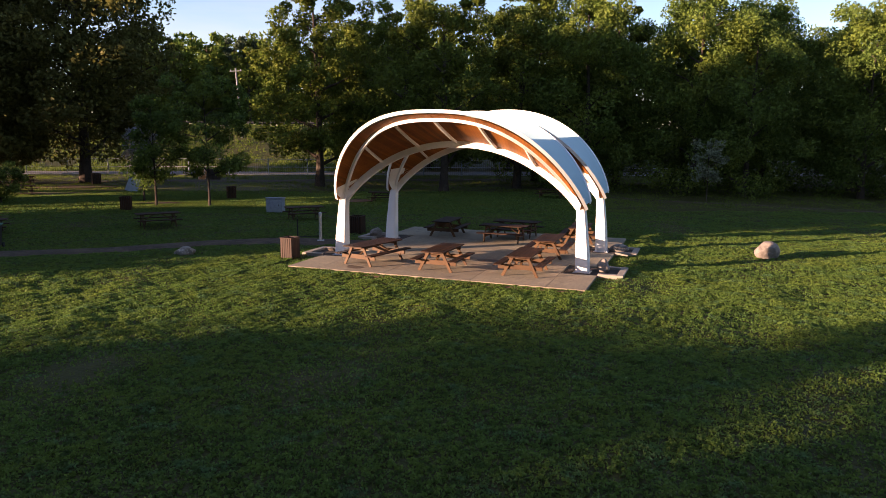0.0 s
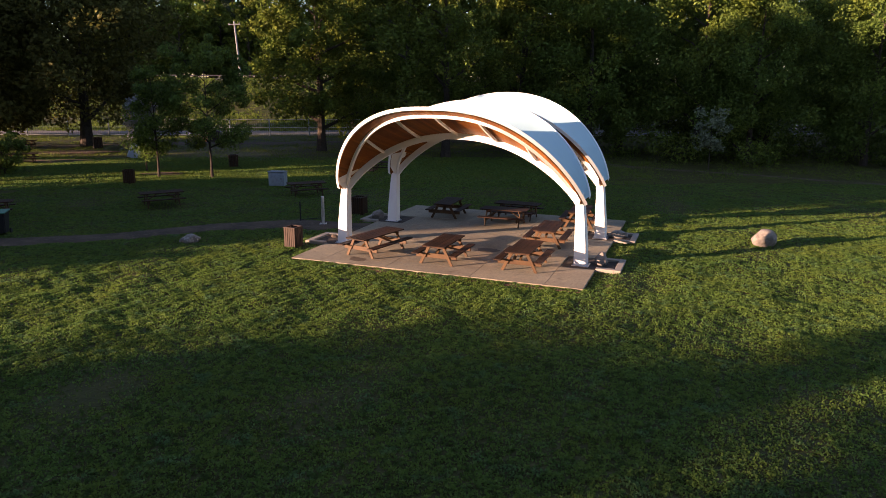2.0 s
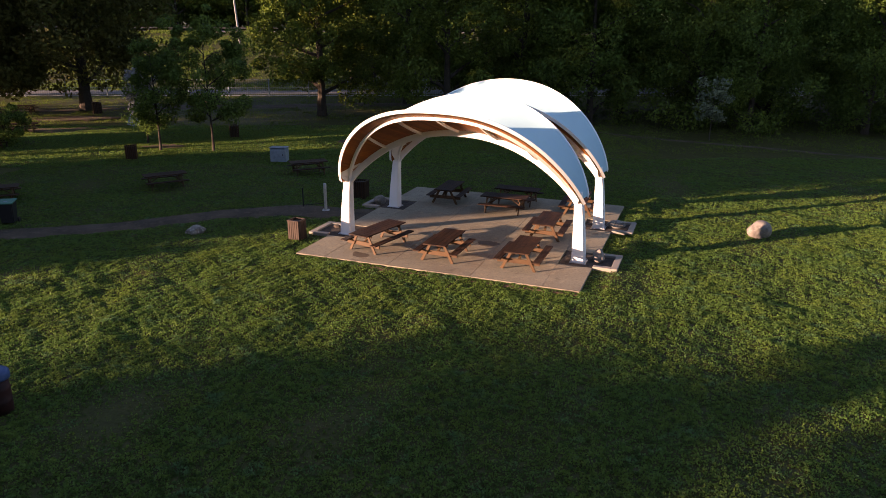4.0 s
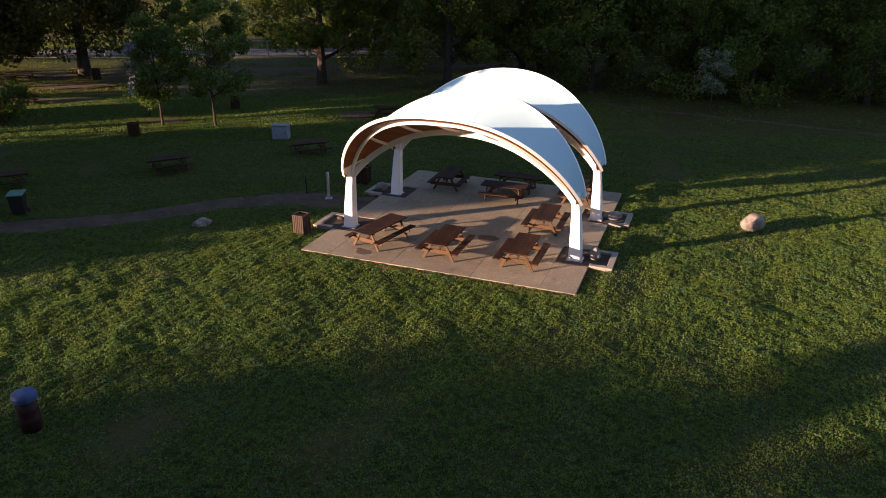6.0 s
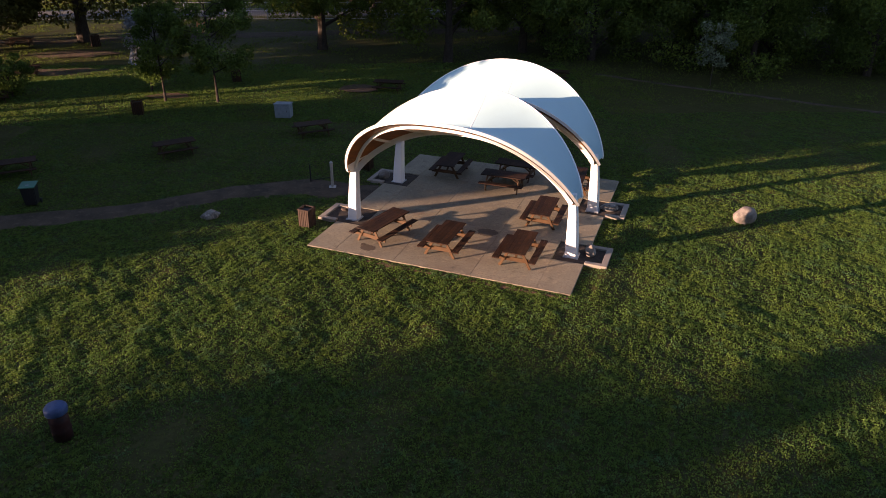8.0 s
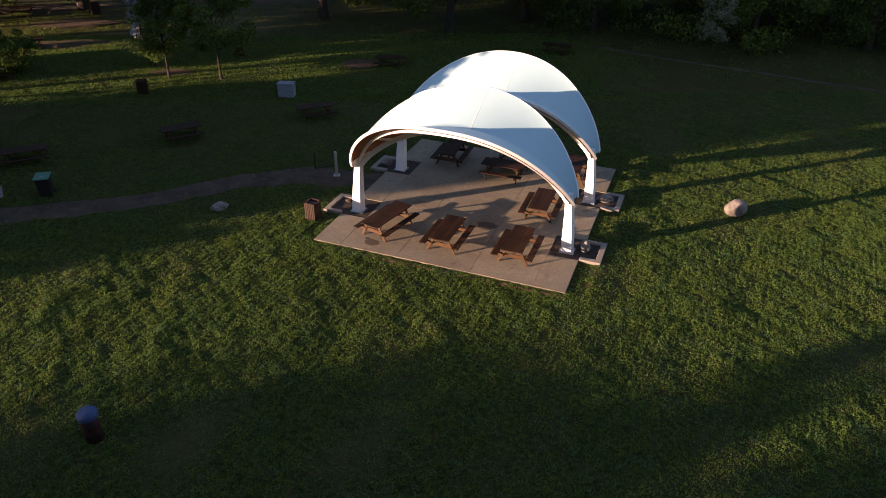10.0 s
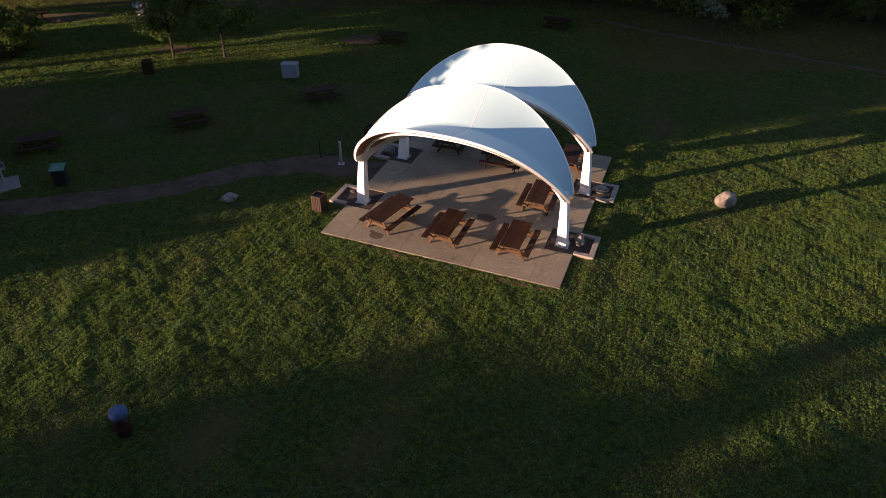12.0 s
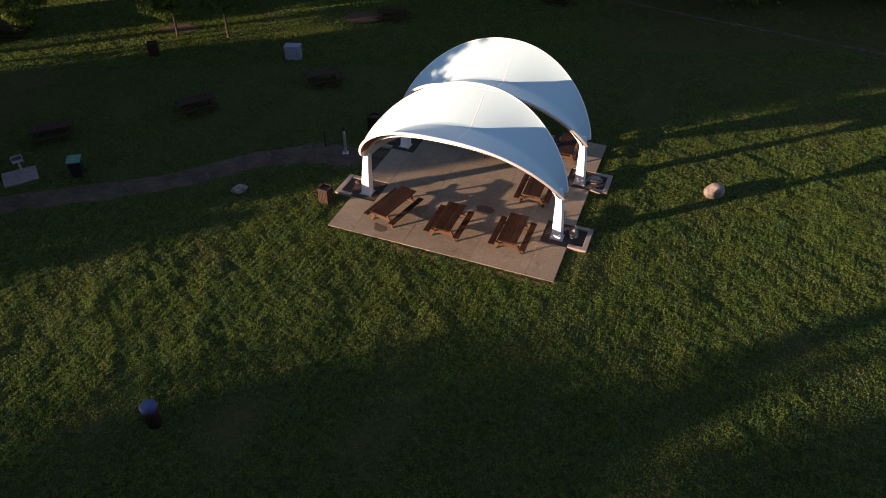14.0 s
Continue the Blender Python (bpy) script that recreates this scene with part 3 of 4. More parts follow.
maple = make_tree("maple_tree", 3, 17.0, 5.6, 0.34, 0.14, LEAF, 26000, 0.25, "tall green park maple lit by low sun", 130, clump_r=1.3, forks=11)
dark_maple = make_tree("maple_tree", 8, 17.0, 7.6, 0.42, 0.12, LEAF_DARK, 44000, 0.30, "broad dark green maple standing in shade", 190, clump_r=1.75, forks=10)
gold = make_tree("maple_tree", 21, 17.5, 5.2, 0.36, 0.10, LEAF_GOLD, 30000, 0.24, "tall maple with leaves turning yellow-green", 140, clump_r=1.2, forks=13)
wood = make_tree("woodland_tree", 34, 18.0, 5.6, 0.30, 0.05, LEAF_WOOD, 30000, 0.24, "dense green tree at the wood's edge", 130, clump_r=1.7)
far_wood = make_tree("woodland_tree", 55, 17.0, 6.2, 0.34, 0.06, LEAF_WOOD, 4800, 0.72, "dense green woodland tree", 110, clump_r=1.9)
sapling = make_tree("young_tree", 40, 8.6, 2.9, 0.085, 0.25, LEAF_WOOD, 15000, 0.16, "young dark green tree on the lawn", 80, clump_r=0.75)
bushy = make_tree("young_tree", 47, 7.8, 1.9, 0.085, 0.22, LEAF_WOOD, 9000, 0.17, "bushy young tree on the lawn", 60, clump_r=0.7)
pine = make_tree("pine_tree", 61, 19.0, 3.0, 0.28, 0.35, NEEDLE, 8000, 0.34, "tall dark pine on the bank", 60, clump_r=1.1)
high_wood = make_tree("woodland_tree", 58, 20.0, 6.5, 0.36, 0.26, LEAF_WOOD, 4800, 0.72, "tall green tree with a high crown", 110, clump_r=1.9)
pale = make_tree("shrub", 72, 5.6, 1.7, 0.05, 0.35, LEAF_PALE, 1500, 0.20, "pale silvery shrub at the wood's edge", 26, category="shrub", clump_r=0.6)

hedge = make_tree("shrub", 91, 6.5, 3.6, 0.10, 0.02, LEAF_WOOD, 1500, 0.8, "dense green shrub beside the highway", 50, category="shrub", clump_r=1.5)
far_gold = make_tree("maple_tree", 23, 17.0, 5.2, 0.34, 0.10, LEAF_GOLD, 4800, 0.55, "maple with yellow-green leaves on the bank", 100)

plant(dark_maple, [(-32.5, 72.5, 40, 1.3), (-45, 72, 200, 1.25), (-52, 86, 70, 1.2)], "trees on the lawn")
plant(gold, [(-9.2, 68.5, 10, 1.12), (-1.0, 78, 130, 1.1)], "trees behind the lawn")
plant(far_gold, [(-31, 147, 80, 0.9), (-37, 150, 10, 0.85), (-44, 145, 250, 0.95), (-24, 150, 190, 0.95)], "trees on the bank")
plant(maple, [(2.2, 62.5, 60, 1.06), (9.5, 67, 170, 1.1), (20, 70, 300, 1.05), (-5, 92, 20, 1.1)], "trees behind the lawn")
plant(wood, [(15, 63, 0, 1.0), (24, 61, 70, 1.0), (32, 64, 140, 0.96), (40, 63, 200, 0.92), (48, 61, 260, 0.9), (28, 72, 30, 1.04), (37, 74, 100, 1.02), (46, 72, 170, 1.0), (56, 68, 300, 0.86), (13, 76, 220, 1.1), (27, 57.5, 110, 0.82), (36.5, 56.5, 190, 0.84), (46, 54, 310, 0.82)], "trees at the wood's edge")
plant(sapling, [(-14.8, 49.9, 0, 1.05)], "young trees on the lawn")
plant(bushy, [(-18.5, 50.3, 90, 1.0)], "young trees on the lawn")
birch = make_tree("birch_tree", 83, 6.0, 1.3, 0.075, 0.36, LEAF_WOOD, 4500, 0.16, "young birch with a pale stem on the lawn", 40, clump_r=0.6)
birch.children[0].data.materials[0] = POLEWOOD
plant(birch, [(-20.3, 53.2, 0, 1.0)], "young trees on the lawn")
low_bush = make_tree("shrub", 97, 2.9, 1.6, 0.06, 0.12, LEAF_WOOD, 5000, 0.15, "low dark shrub on the lawn", 40, category="shrub", clump_r=0.55)
plant(low_bush, [(-29.6, 51.9, 0, 1.0)], "shrubs on the lawn")
plant(pine, [(-35, 153, 0, 1.05), (-29.5, 155, 120, 1.0)], "pines on the bank")
# high_wood stands only outside the view, where its crown blocks low sun
plant(high_wood, [(*sunward(-44, 75.5), 20, 1.1)], "trees toward the sun")
plant(pale, [(21.9, 53.4, 0, 0.88)], "pale shrubs")
plant(far_wood, [(-100 + 9 * k + 3 * sin(k * 5.1), 166 + 5 * sin(k * 2.3), 50 * k, 1.15 + 0.15 * sin(k * 1.7)) for k in range(18)] + [(-52, 142, 0, 1.0), (-41, 156, 100, 1.15), (-33, 158, 60, 1.1)] + [(-72 - 7 * k, 138 + 6 * sin(k), 70 * k, 1.0) for k in range(4)] + [(66 + 3 * k, 60 + 9 * k, 33 * k, 0.98) for k in range(3)] + [(-8 + 11 * k, 100 + 4 * sin(3 * k), 25 * k, 1.1) for k in range(8)], "far woodland trees")

plant(hedge, [(-84 + 4.6 * k + sin(k * 4.4), 153 + 2 * sin(k * 2.9), 77 * k, 1.0 + 0.2 * sin(k * 1.3)) for k in range(24)], "shrubs beside the highway")

# added out of view: small crowns that shade one strip of lawn
slim = make_tree("woodland_tree", 66, 8.2, 2.3, 0.13, 0.56, LEAF_WOOD, 1800, 0.36, "unseen slim tree that blocks sun with a high small crown", 45, clump_r=0.75)
plant(slim, [(*sunward(-22, 37.2), 20, 1.05)], "trees toward the sun")

# added out of view: high crowns that keep sun off the wood's lower part
lofty = make_tree("woodland_tree", 59, 28.0, 6.0, 0.45, 0.57, LEAF_WOOD, 5200, 0.80, "unseen very tall green tree that blocks sun with a high crown", 110, clump_r=2.0)
plant(lofty, [(*sunward(-72, 38.8 + 5.2 * k), 70 * k, 0.93 + 0.05 * (k % 2)) for k in range(5)], "tall trees toward the sun")

# trees outside the view, toward the sun, that shade the lawn
for k, (along, across, scale, kind) in enumerate((
        (-48, 16.6, 0.42, far_wood), (-55, 14.4, 0.45, far_wood), (-50, 13.4, 0.60, pine), (-40, 13.2, 0.42, pine), (-60, 13.4, 0.62, pine), (-56, 13.3, 0.54, pine), (-82, 14.9, 0.785, far_wood), (-94, 14.7, 0.885, far_wood), (-105, 14.8, 0.965, far_wood), (-114, 13.0, 1.0, far_wood), (-88, 11, 0.76, far_wood),
        (-56, 7.6, 0.62, far_wood), (-62, 6.7, 0.72, far_wood), (-70, 5.6, 0.84, far_wood), (-78, 4.6, 0.95, far_wood), (-84, 3, 1.0, far_wood), (-90, -3, 1.1, far_wood), (-76, -8, 1.1, far_wood), (-60, -14, 0.9, far_wood), (-98, 6, 0.9, far_wood), (-66, 0.5, 0.9, far_wood),
        (-52, 37.0, 0.88, far_wood), (-46, 35.8, 0.70, far_wood), (-56, 35.5, 0.74, far_wood), (-62, 38, 0.86, far_wood), (-48, 41.5, 0.95, far_wood), (-55, 44.5, 1.0, far_wood), (-66, 43.5, 1.1, far_wood), (-60, 40.5, 1.0, far_wood), (-50, 43.5, 1.18, far_wood), (-26, 39.6, 0.9, far_wood), (-24, 45.2, 0.95, far_wood),
        (-20, 34.6, 0.50, high_wood), (-22, 37.6, 0.55, high_wood), (-28, 35.6, 0.55, high_wood), (-18, 32.4, 1.0, slim), (-19, 33.9, 1.0, slim), (-21, 35.4, 1.05, slim), (-19.5, 32.9, 1.0, slim), (-19, 36.6, 0.42, high_wood), (-47, 30.2, 0.38, far_wood), (-54, 30.6, 0.42, far_wood), (-50, 32.4, 0.40, far_wood), (-34, 34.3, 0.50, far_wood), (-40, 35.0, 0.58, far_wood), (-35, 37.6, 0.56, far_wood),
        (-50, 45.0, 0.9, far_wood), (-36, 43.0, 1.03, high_wood), (-30, 44.8, 1.0, high_wood), (-30, 50.4, 0.41, lofty), (-30, 54.2, 0.42, lofty), (-34, 52.4, 0.45, lofty), (-60, 76.5, 1.12, lofty), (-62, 83.5, 1.15, lofty), (-26, 62.0, 0.95, high_wood), (-40, 57.6, 0.38, far_wood), (-46, 48.2, 0.50, far_wood), (-58, 47.6, 0.62, far_wood), (-44, 61.0, 0.44, pine), (-36, 58.9, 0.40, pine), (-48, 60.4, 0.46, pine),
        (-52, 67.6, 0.5, pine), (-30, 60.2, 0.75, high_wood), (-28, 65.5, 0.6, high_wood), (-32, 73, 0.75, high_wood), (-58, 77, 0.9, lofty), (-48, 74.5, 0.8, lofty), (-50, 80.5, 0.8, lofty))):
    x, y = sunward(along, across)
    t = copy_thing(kind, Matrix())
    t.matrix_basis = pose(x, y, -0.05, 0, 0, 47 * k) @ Matrix.Diagonal((scale, scale, scale, 1))

# unseen trees added behind the camera to cut skylight on the shaded lawn
for k in range(12):
    x, y = -44 + 7.5 * k + 2 * sin(k * 3.1), -14 + 2.5 * sin(k * 1.7)
    t = copy_thing(far_wood, Matrix())
    t.matrix_basis = pose(x, y, -0.05, 0, 0, 61 * k) @ Matrix.Diagonal((1.15, 1.15, 1.15, 1))

# ---- loose things on the site ----


def make_stone(name, m, size, mat, label, seed, category="stone"):
    bm = bmesh.new()
    bmesh.ops.create_icosphere(bm, subdivisions=4, radius=0.5)
    rng = random.Random(seed)
    off = Vector((rng.uniform(0, 50), rng.uniform(0, 50), rng.uniform(0, 50)))
    cuts = [(Vector((rng.uniform(-1, 1), rng.uniform(-1, 1), rng.uniform(-0.2, 1))).normalized(), rng.uniform(0.36, 0.45)) for _ in range(9)]
    for v in bm.verts:
        for nrm, dist in cuts:
            over = v.co.dot(nrm) - dist
            if over > 0:
                v.co -= nrm * over * 0.8
        v.co *= 1 + 0.10 * noise.noise(v.co * 2.2 + off) + 0.03 * noise.noise(v.co * 7 + off)
        v.co = Vector((v.co.x * size[0], v.co.y * size[1], v.co.z * size[2]))
    ob = part(name, bm, mat, smooth=True)
    ob.matrix_basis = m
    return tagged(ob, label, category)


make_stone("boulder", pose(13.31, 28.72, 0.27, 0, 0, 20), (1.12, 0.90, 0.86), STONE, "large tan field boulder on the grass", 4, "boulder")
make_stone("rock", pose(-10.82, 30.3, 0.10, 0, 0, 15), (0.92, 0.66, 0.46), GREYSTONE, "rough grey rock beside the gravel path", 9, "rock")
make_stone("stone", site(5.62, -2.15, 0.27, 40), (0.46, 0.62, 0.60), STONE, "rounded pale stone in a planter", 12)
make_stone("stone", site(5.62, 2.75, 0.20, 10), (0.85, 0.55, 0.42), GREYSTONE, "low grey stone in a planter", 14)
make_stone("stone", site(-5.85, 2.62, 0.25, 30), (0.62, 0.55, 0.52), STONE, "rounded tan stone in a planter", 15)
make_stone("stone", site(-5.75, -1.85, 0.10, 0), (0.38, 0.28, 0.20), DIRT, "small dark stone in a planter", 16)


def lathe(name, profile, mat, parent, label="", segments=24, smooth=False):
    """A turned part: the profile's (radius, height) points swept round the upright axis."""
    verts, faces = [], []
    for r, z in profile:
        for k in range(segments):
            verts.append((r * cos(2 * pi * k / segments), r * sin(2 * pi * k / segments), z))
    for i in range(len(profile) - 1):
        for k in range(segments):
            n = (k + 1) % segments
            faces.append((i * segments + k, i * segments + n, (i + 1) * segments + n, (i + 1) * segments + k))
    return mesh_object(name, verts, faces, mat, parent, label, smooth)


def make_slat_bin(m, label, wood=BINWOOD):
    b = empty("litter_bin", m, label, "litter bin")
    part("liner", tube(bmesh.new(), 0.24, 0.26, (0, 0, 0.05), (0, 0, 0.84), 16), BLACKSTEEL, b, "dark inner liner")
    for k in range(24):
        side, i = divmod(k, 6)
        off = (i - 2.5) * 0.105
        m2 = Matrix.Rotation(side * pi / 2, 4, "Z") @ pose(off, 0.315, 0.46)
        part("slat", one_box((0.09, 0.022, 0.86), m2, 0.004), wood, b)
    for z in (0.12, 0.80):
        for side in range(4):
            part("band", one_box((0.62, 0.015, 0.05), Matrix.Rotation(side * pi / 2, 4, "Z") @ pose(0, 0.296, z), 0.002), BLACKSTEEL, b)
    rim = bmesh.new()
    for side in range(4):
        box(rim, (0.68, 0.09, 0.03), Matrix.Rotation(side * pi / 2, 4, "Z") @ pose(0, 0.30, 0.905), 0.004)
    part("rim", rim, wood, b)
    return b


make_slat_bin(pose(-6.35, 29.15, 0, 0, 0, -28) @ Matrix.Diagonal((0.85, 0.85, 0.95, 1)), "square brown slatted timber litter bin")

bollard = empty("bollard", pose(-5.6, 33.62, 0.03), "pale galvanised steel bollard with a flange", "bollard")
part("post", tube(bmesh.new(), 0.075, 0.075, (0, 0, 0.02), (0, 0, 1.30), 18), STEEL, bollard, smooth=False)
part("cap", tube(bmesh.new(), 0.08, 0.05, (0, 0, 1.30), (0, 0, 1.34), 18), STEEL, bollard)
part("flange", one_box((0.34, 0.34, 0.03), pose(0, 0, 0.02), 0.005), STEEL, bollard)
for bx, by in itertools.product((-0.13, 0.13), repeat=2):
    part("bolt", tube(bmesh.new(), 0.015, 0.015, (bx, by, 0.03), (bx, by, 0.07), 6), STEEL, bollard)

gate = empty("barrier", pose(-6.75, 34.35, 0, 0, 0, 25), "thin black metal path barrier beside the bollard", "barrier")
for bx in (0.0, 1.15):
    part("post", tube(bmesh.new(), 0.035, 0.035, (bx, 0, 0), (bx, 0, 0.98), 10), BLACKSTEEL, gate)
part("rail", tube(bmesh.new(), 0.02, 0.02, (0, 0, 0.12), (1.15, 0, 0.10), 8), BLACKSTEEL, gate)

barrel = empty("barrel", pose(-11.45, 15.95, 0), "dark red drum with a domed blue plastic lid", "drum bin")
lathe("drum", ((0.0, 0.0), (0.24, 0.0), (0.25, 0.28), (0.262, 0.31), (0.25, 0.34), (0.25, 0.58), (0.262, 0.61), (0.25, 0.64), (0.24, 0.88), (0.0, 0.88)), REDDRUM, barrel, "dark red ribbed steel drum", 32, True)
lathe("lid", ((0.0, 0.86), (0.285, 0.86), (0.292, 0.89), (0.292, 0.985), (0.285, 1.02), (0.255, 1.06), (0.18, 1.085), (0.0, 1.095)), BLUEPLASTIC, barrel, "domed blue plastic lid", 40, True)

green_bin = empty("wheeled_bin", pose(-19.42, 32.1, 0, 0, 0, 10), "dark wheeled bin with a green plastic lid", "wheeled bin")
bm = bmesh.new()
made = bmesh.ops.create_cube(bm, size=1, matrix=pose(0, 0, 0.52) @ Matrix.Diagonal((0.62, 0.66, 0.9, 1)))
for v in made["verts"]:
    if v.co.z < 0.2:
        v.co.x *= 0.8
        v.co.y *= 0.78
bmesh.ops.bevel(bm, geom=bm.edges[:], offset=0.03, segments=2, affect="EDGES")
part("body", bm, BLACKSTEEL, green_bin)
part("lid", one_box((0.70, 0.76, 0.06), pose(0, 0, 1.0, 4, 0, 0), 0.02), GREENPLASTIC, green_bin, "green plastic lid")
part("badge", one_box((0.16, 0.10, 0.006), pose(0, -0.1, 1.026, 4, 0, 0), 0.001), PALEMETAL, green_bin)
for bx in (-0.3, 0.3):
    part("wheel", tube(bmesh.new(), 0.11, 0.11, (bx - 0.03, 0.28, 0.11), (bx + 0.03, 0.28, 0.11), 14), BLACKSTEEL, green_bin)
part("handle", tube(bmesh.new(), 0.02, 0.02, (-0.26, 0.39, 0.98), (0.26, 0.39, 0.98), 8), BLACKSTEEL, green_bin)

pad = part("concrete_pad", one_box((1.65, 1.45, 0.14), None, 0.012), PADSTONE)
pad.matrix_basis = pose(-22.4, 32.05, 0.03, 0, 0, 28)
tagged(pad, "small pale concrete pad set in the lawn", "concrete pad")
grill = empty("grill", pose(-22.35, 32.3, 0.10, 0, 0, 30), "steel park grill on a pedestal", "park grill")
part("pedestal", tube(bmesh.new(), 0.06, 0.06, (0, 0, 0), (0, 0, 0.75), 12), STEEL, grill)
bm = bmesh.new()
box(bm, (0.5, 0.4, 0.02), pose(0, 0, 0.76))
for a, b, c, d in ((0, 0.2, 0.5, 0.02), (-0.25, 0, 0.02, 0.4), (0.25, 0, 0.02, 0.4)):
    box(bm, (c, d, 0.22), pose(a, b, 0.86))
part("firebox", bm, STEEL, grill, "grey steel firebox")
for k in range(8):
    part("bar", tube(bmesh.new(), 0.008, 0.008, (-0.24, -0.17 + 0.048 * k, 0.90), (0.24, -0.17 + 0.048 * k, 0.90), 6), BLACKSTEEL, grill)

cabinet = empty("utility_cabinet", pose(-9.72, 46.2, 0, 0, 0, -8), "pale grey-blue metal utility cabinet on the lawn", "utility cabinet")
part("body", one_box((1.02, 0.72, 0.86), pose(0, 0, 0.44), 0.02), PALEMETAL, cabinet)
part("lid", one_box((1.10, 0.80, 0.06), pose(0, 0, 0.90, -3, 0, 0), 0.015), PALEMETAL, cabinet)
part("door", one_box((0.86, 0.02, 0.66), pose(0, -0.366, 0.44), 0.006), PALEMETAL, cabinet)
part("latch", one_box((0.04, 0.03, 0.12), pose(0.32, -0.385, 0.46), 0.005), BLACKSTEEL, cabinet)

make_slat_bin(pose(-4.03, 36.2, 0, 0, 0, -20), "dark brown slatted litter bin behind the shelter", TABLE)
dark_bin = make_slat_bin(pose(-19.3, 47.0, 0, 0, 0, 12), "dark slatted litter bin on the shaded lawn", TABLE)
far_bin = make_slat_bin(pose(-30.6, 70.3, 0, 0, 0, 30), "dark slatted litter bin beside a maple", TABLE)
far_bin.matrix_basis = pose(-30.6, 70.3, 0, 0, 0, 30) @ Matrix.Diagonal((1.15, 1.15, 1.15, 1))

copy_thing(dark_bin, pose(-14.7, 56.0, 0, 0, 0, 20))
leaning = bmesh.new()
box(leaning, (0.95, 0.05, 1.25), pose(0, 0, 0.56, 0, 22, 0), 0.012)
leaning = part("panel", leaning, PALEMETAL)
leaning.matrix_basis = pose(-24.2, 62.0, 0.02, -14, 0, 25)
tagged(leaning, "pale grey panel tilted on the lawn beneath the trees", "panel")

# tables out on the lawn
for x, y, turn in ((-22.1, 36.1, -68), (-14.72, 39.0, -62), (-7.42, 42.25, -69), (10.2, 55.6, 70), (-30.2, 50.5, -75), (-31.6, 58.4, -70), (-37.5, 70.5, -80), (-41.5, 70.5, -60), (-2.9, 52.6, 78)):
    t = copy_thing(table, pose(x, y, 0, 0, 0, turn))
    tagged(t, "dark stained wooden picnic table on the lawn", group="picnic tables on the lawn")

# stains on the slab; the one at (1.12, -1.72) has shadow painted in
for u, v, r, seed in ((-3.05, -4.95, 0.34, 1), (-2.55, -0.85, 0.36, 2), (1.12, -1.72, 0.46, 5), (-3.35, -4.72, 0.12, 3)):
    bm = bmesh.new()
    rng = random.Random(seed)
    ring = [bm.verts.new((cos(k * pi / 12) * r * rng.uniform(0.85, 1.12), sin(k * pi / 12) * r * 0.8 * rng.uniform(0.85, 1.12), 0)) for k in range(24)]
    bm.faces.new(ring)
    st = part("stain", bm, FAINT if seed == 2 else STAIN_AND_SHADE)
    st.matrix_basis = site(u, v, 0.104)
    tagged(st, "dark damp stain on the concrete slab, one with painted shadow", "stain")

# a bed of brown leaf litter under the trees
bm = bmesh.new()
rng = random.Random(7)
ring = [bm.verts.new((-5.1 + cos(k * pi / 14) * 1.6 * rng.uniform(0.8, 1.15), 53.2 + sin(k * pi / 14) * 1.2 * rng.uniform(0.8, 1.15), 0.07 + float(ground_height(-5.1, 53.2)))) for k in range(28)]
bm.faces.new(ring)
tagged(part("leaf_litter", bm, LITTER), "bed of brown fallen leaves on the lawn", "leaf litter", kind="stuff")

for cx, cy, rx, ry, seed in ((-28.5, 59.5, 3.6, 1.3, 3), (-18.6, 51.6, 1.5, 0.8, 4), (-31.5, 66.5, 4.0, 1.8, 5)):
    bm = bmesh.new()
    rng = random.Random(seed)
    ring = [bm.verts.new((cx + cos(k * pi / 18) * rx * rng.uniform(0.75, 1.2), cy + sin(k * pi / 18) * ry * rng.uniform(0.75, 1.2), 0.06)) for k in range(36)]
    bm.faces.new(ring)
    tagged(part("bare_patch", bm, LITTER), "worn patch of bare earth and dry leaves under trees", "bare earth", kind="stuff")

# ---- behind the lawn ----
fence = empty("fence", pose(0, 85.5, 0), "grey chain-link fence along the park road", "fence", kind="structure")
for k in range(30):
    x = -86 + 4.6 * k
    part("post", tube(bmesh.new(), 0.07, 0.07, (x, 0, 0), (x, 0, 2.0), 8), PALEMETAL, fence)
for z in (0.12, 1.0, 1.92):
    part("rail", tube(bmesh.new(), 0.028, 0.028, (-86, 0, z), (48, 0, z), 6), STEEL, fence)
bm = bmesh.new()
for k in range(0, 536, 1):
    x = -86 + 0.25 * k
    box(bm, (0.008, 0.008, 1.8), pose(x, 0, 1.0))
tagged(part("wires", bm, STEEL, fence, "thin grey wire mesh"), kind="stuff")

pole = empty("utility_pole", pose(-27.1, 120, float(ground_height(-27.1, 120)), 0, -3.5, 0), "weathered wooden utility pole on the grass bank", "utility pole")
part("shaft", tube(bmesh.new(), 0.19, 0.13, (0, 0, -0.3), (0, 0, 11.2), 12), POLEWOOD, pole)
part("crossarm", one_box((1.9, 0.11, 0.14), pose(0, -0.15, 10.7), 0.01), POLEWOOD, pole)
for bx in (-0.8, 0.0, 0.8):
    part("insulator", tube(bmesh.new(), 0.06, 0.04, (bx, -0.15, 10.77), (bx, -0.15, 10.97), 8), PALEMETAL, pole)

rail = empty("guard_rail", pose(0, 137.5, 6.3), "grey steel guard rail on top of the bank", "guard rail", kind="structure")
part("beam", one_box((190, 0.08, 0.20), pose(-20, 0, 0.66), 0.03), RAILGREY, rail)
part("beam", one_box((190, 0.08, 0.20), pose(-20, 12.0, 0.66), 0.03), RAILGREY, rail)
for k in range(48):
    part("post", one_box((0.14, 0.16, 0.8), pose(-115 + 4 * k, 0.1, 0.35), 0.01), RAILGREY, rail)

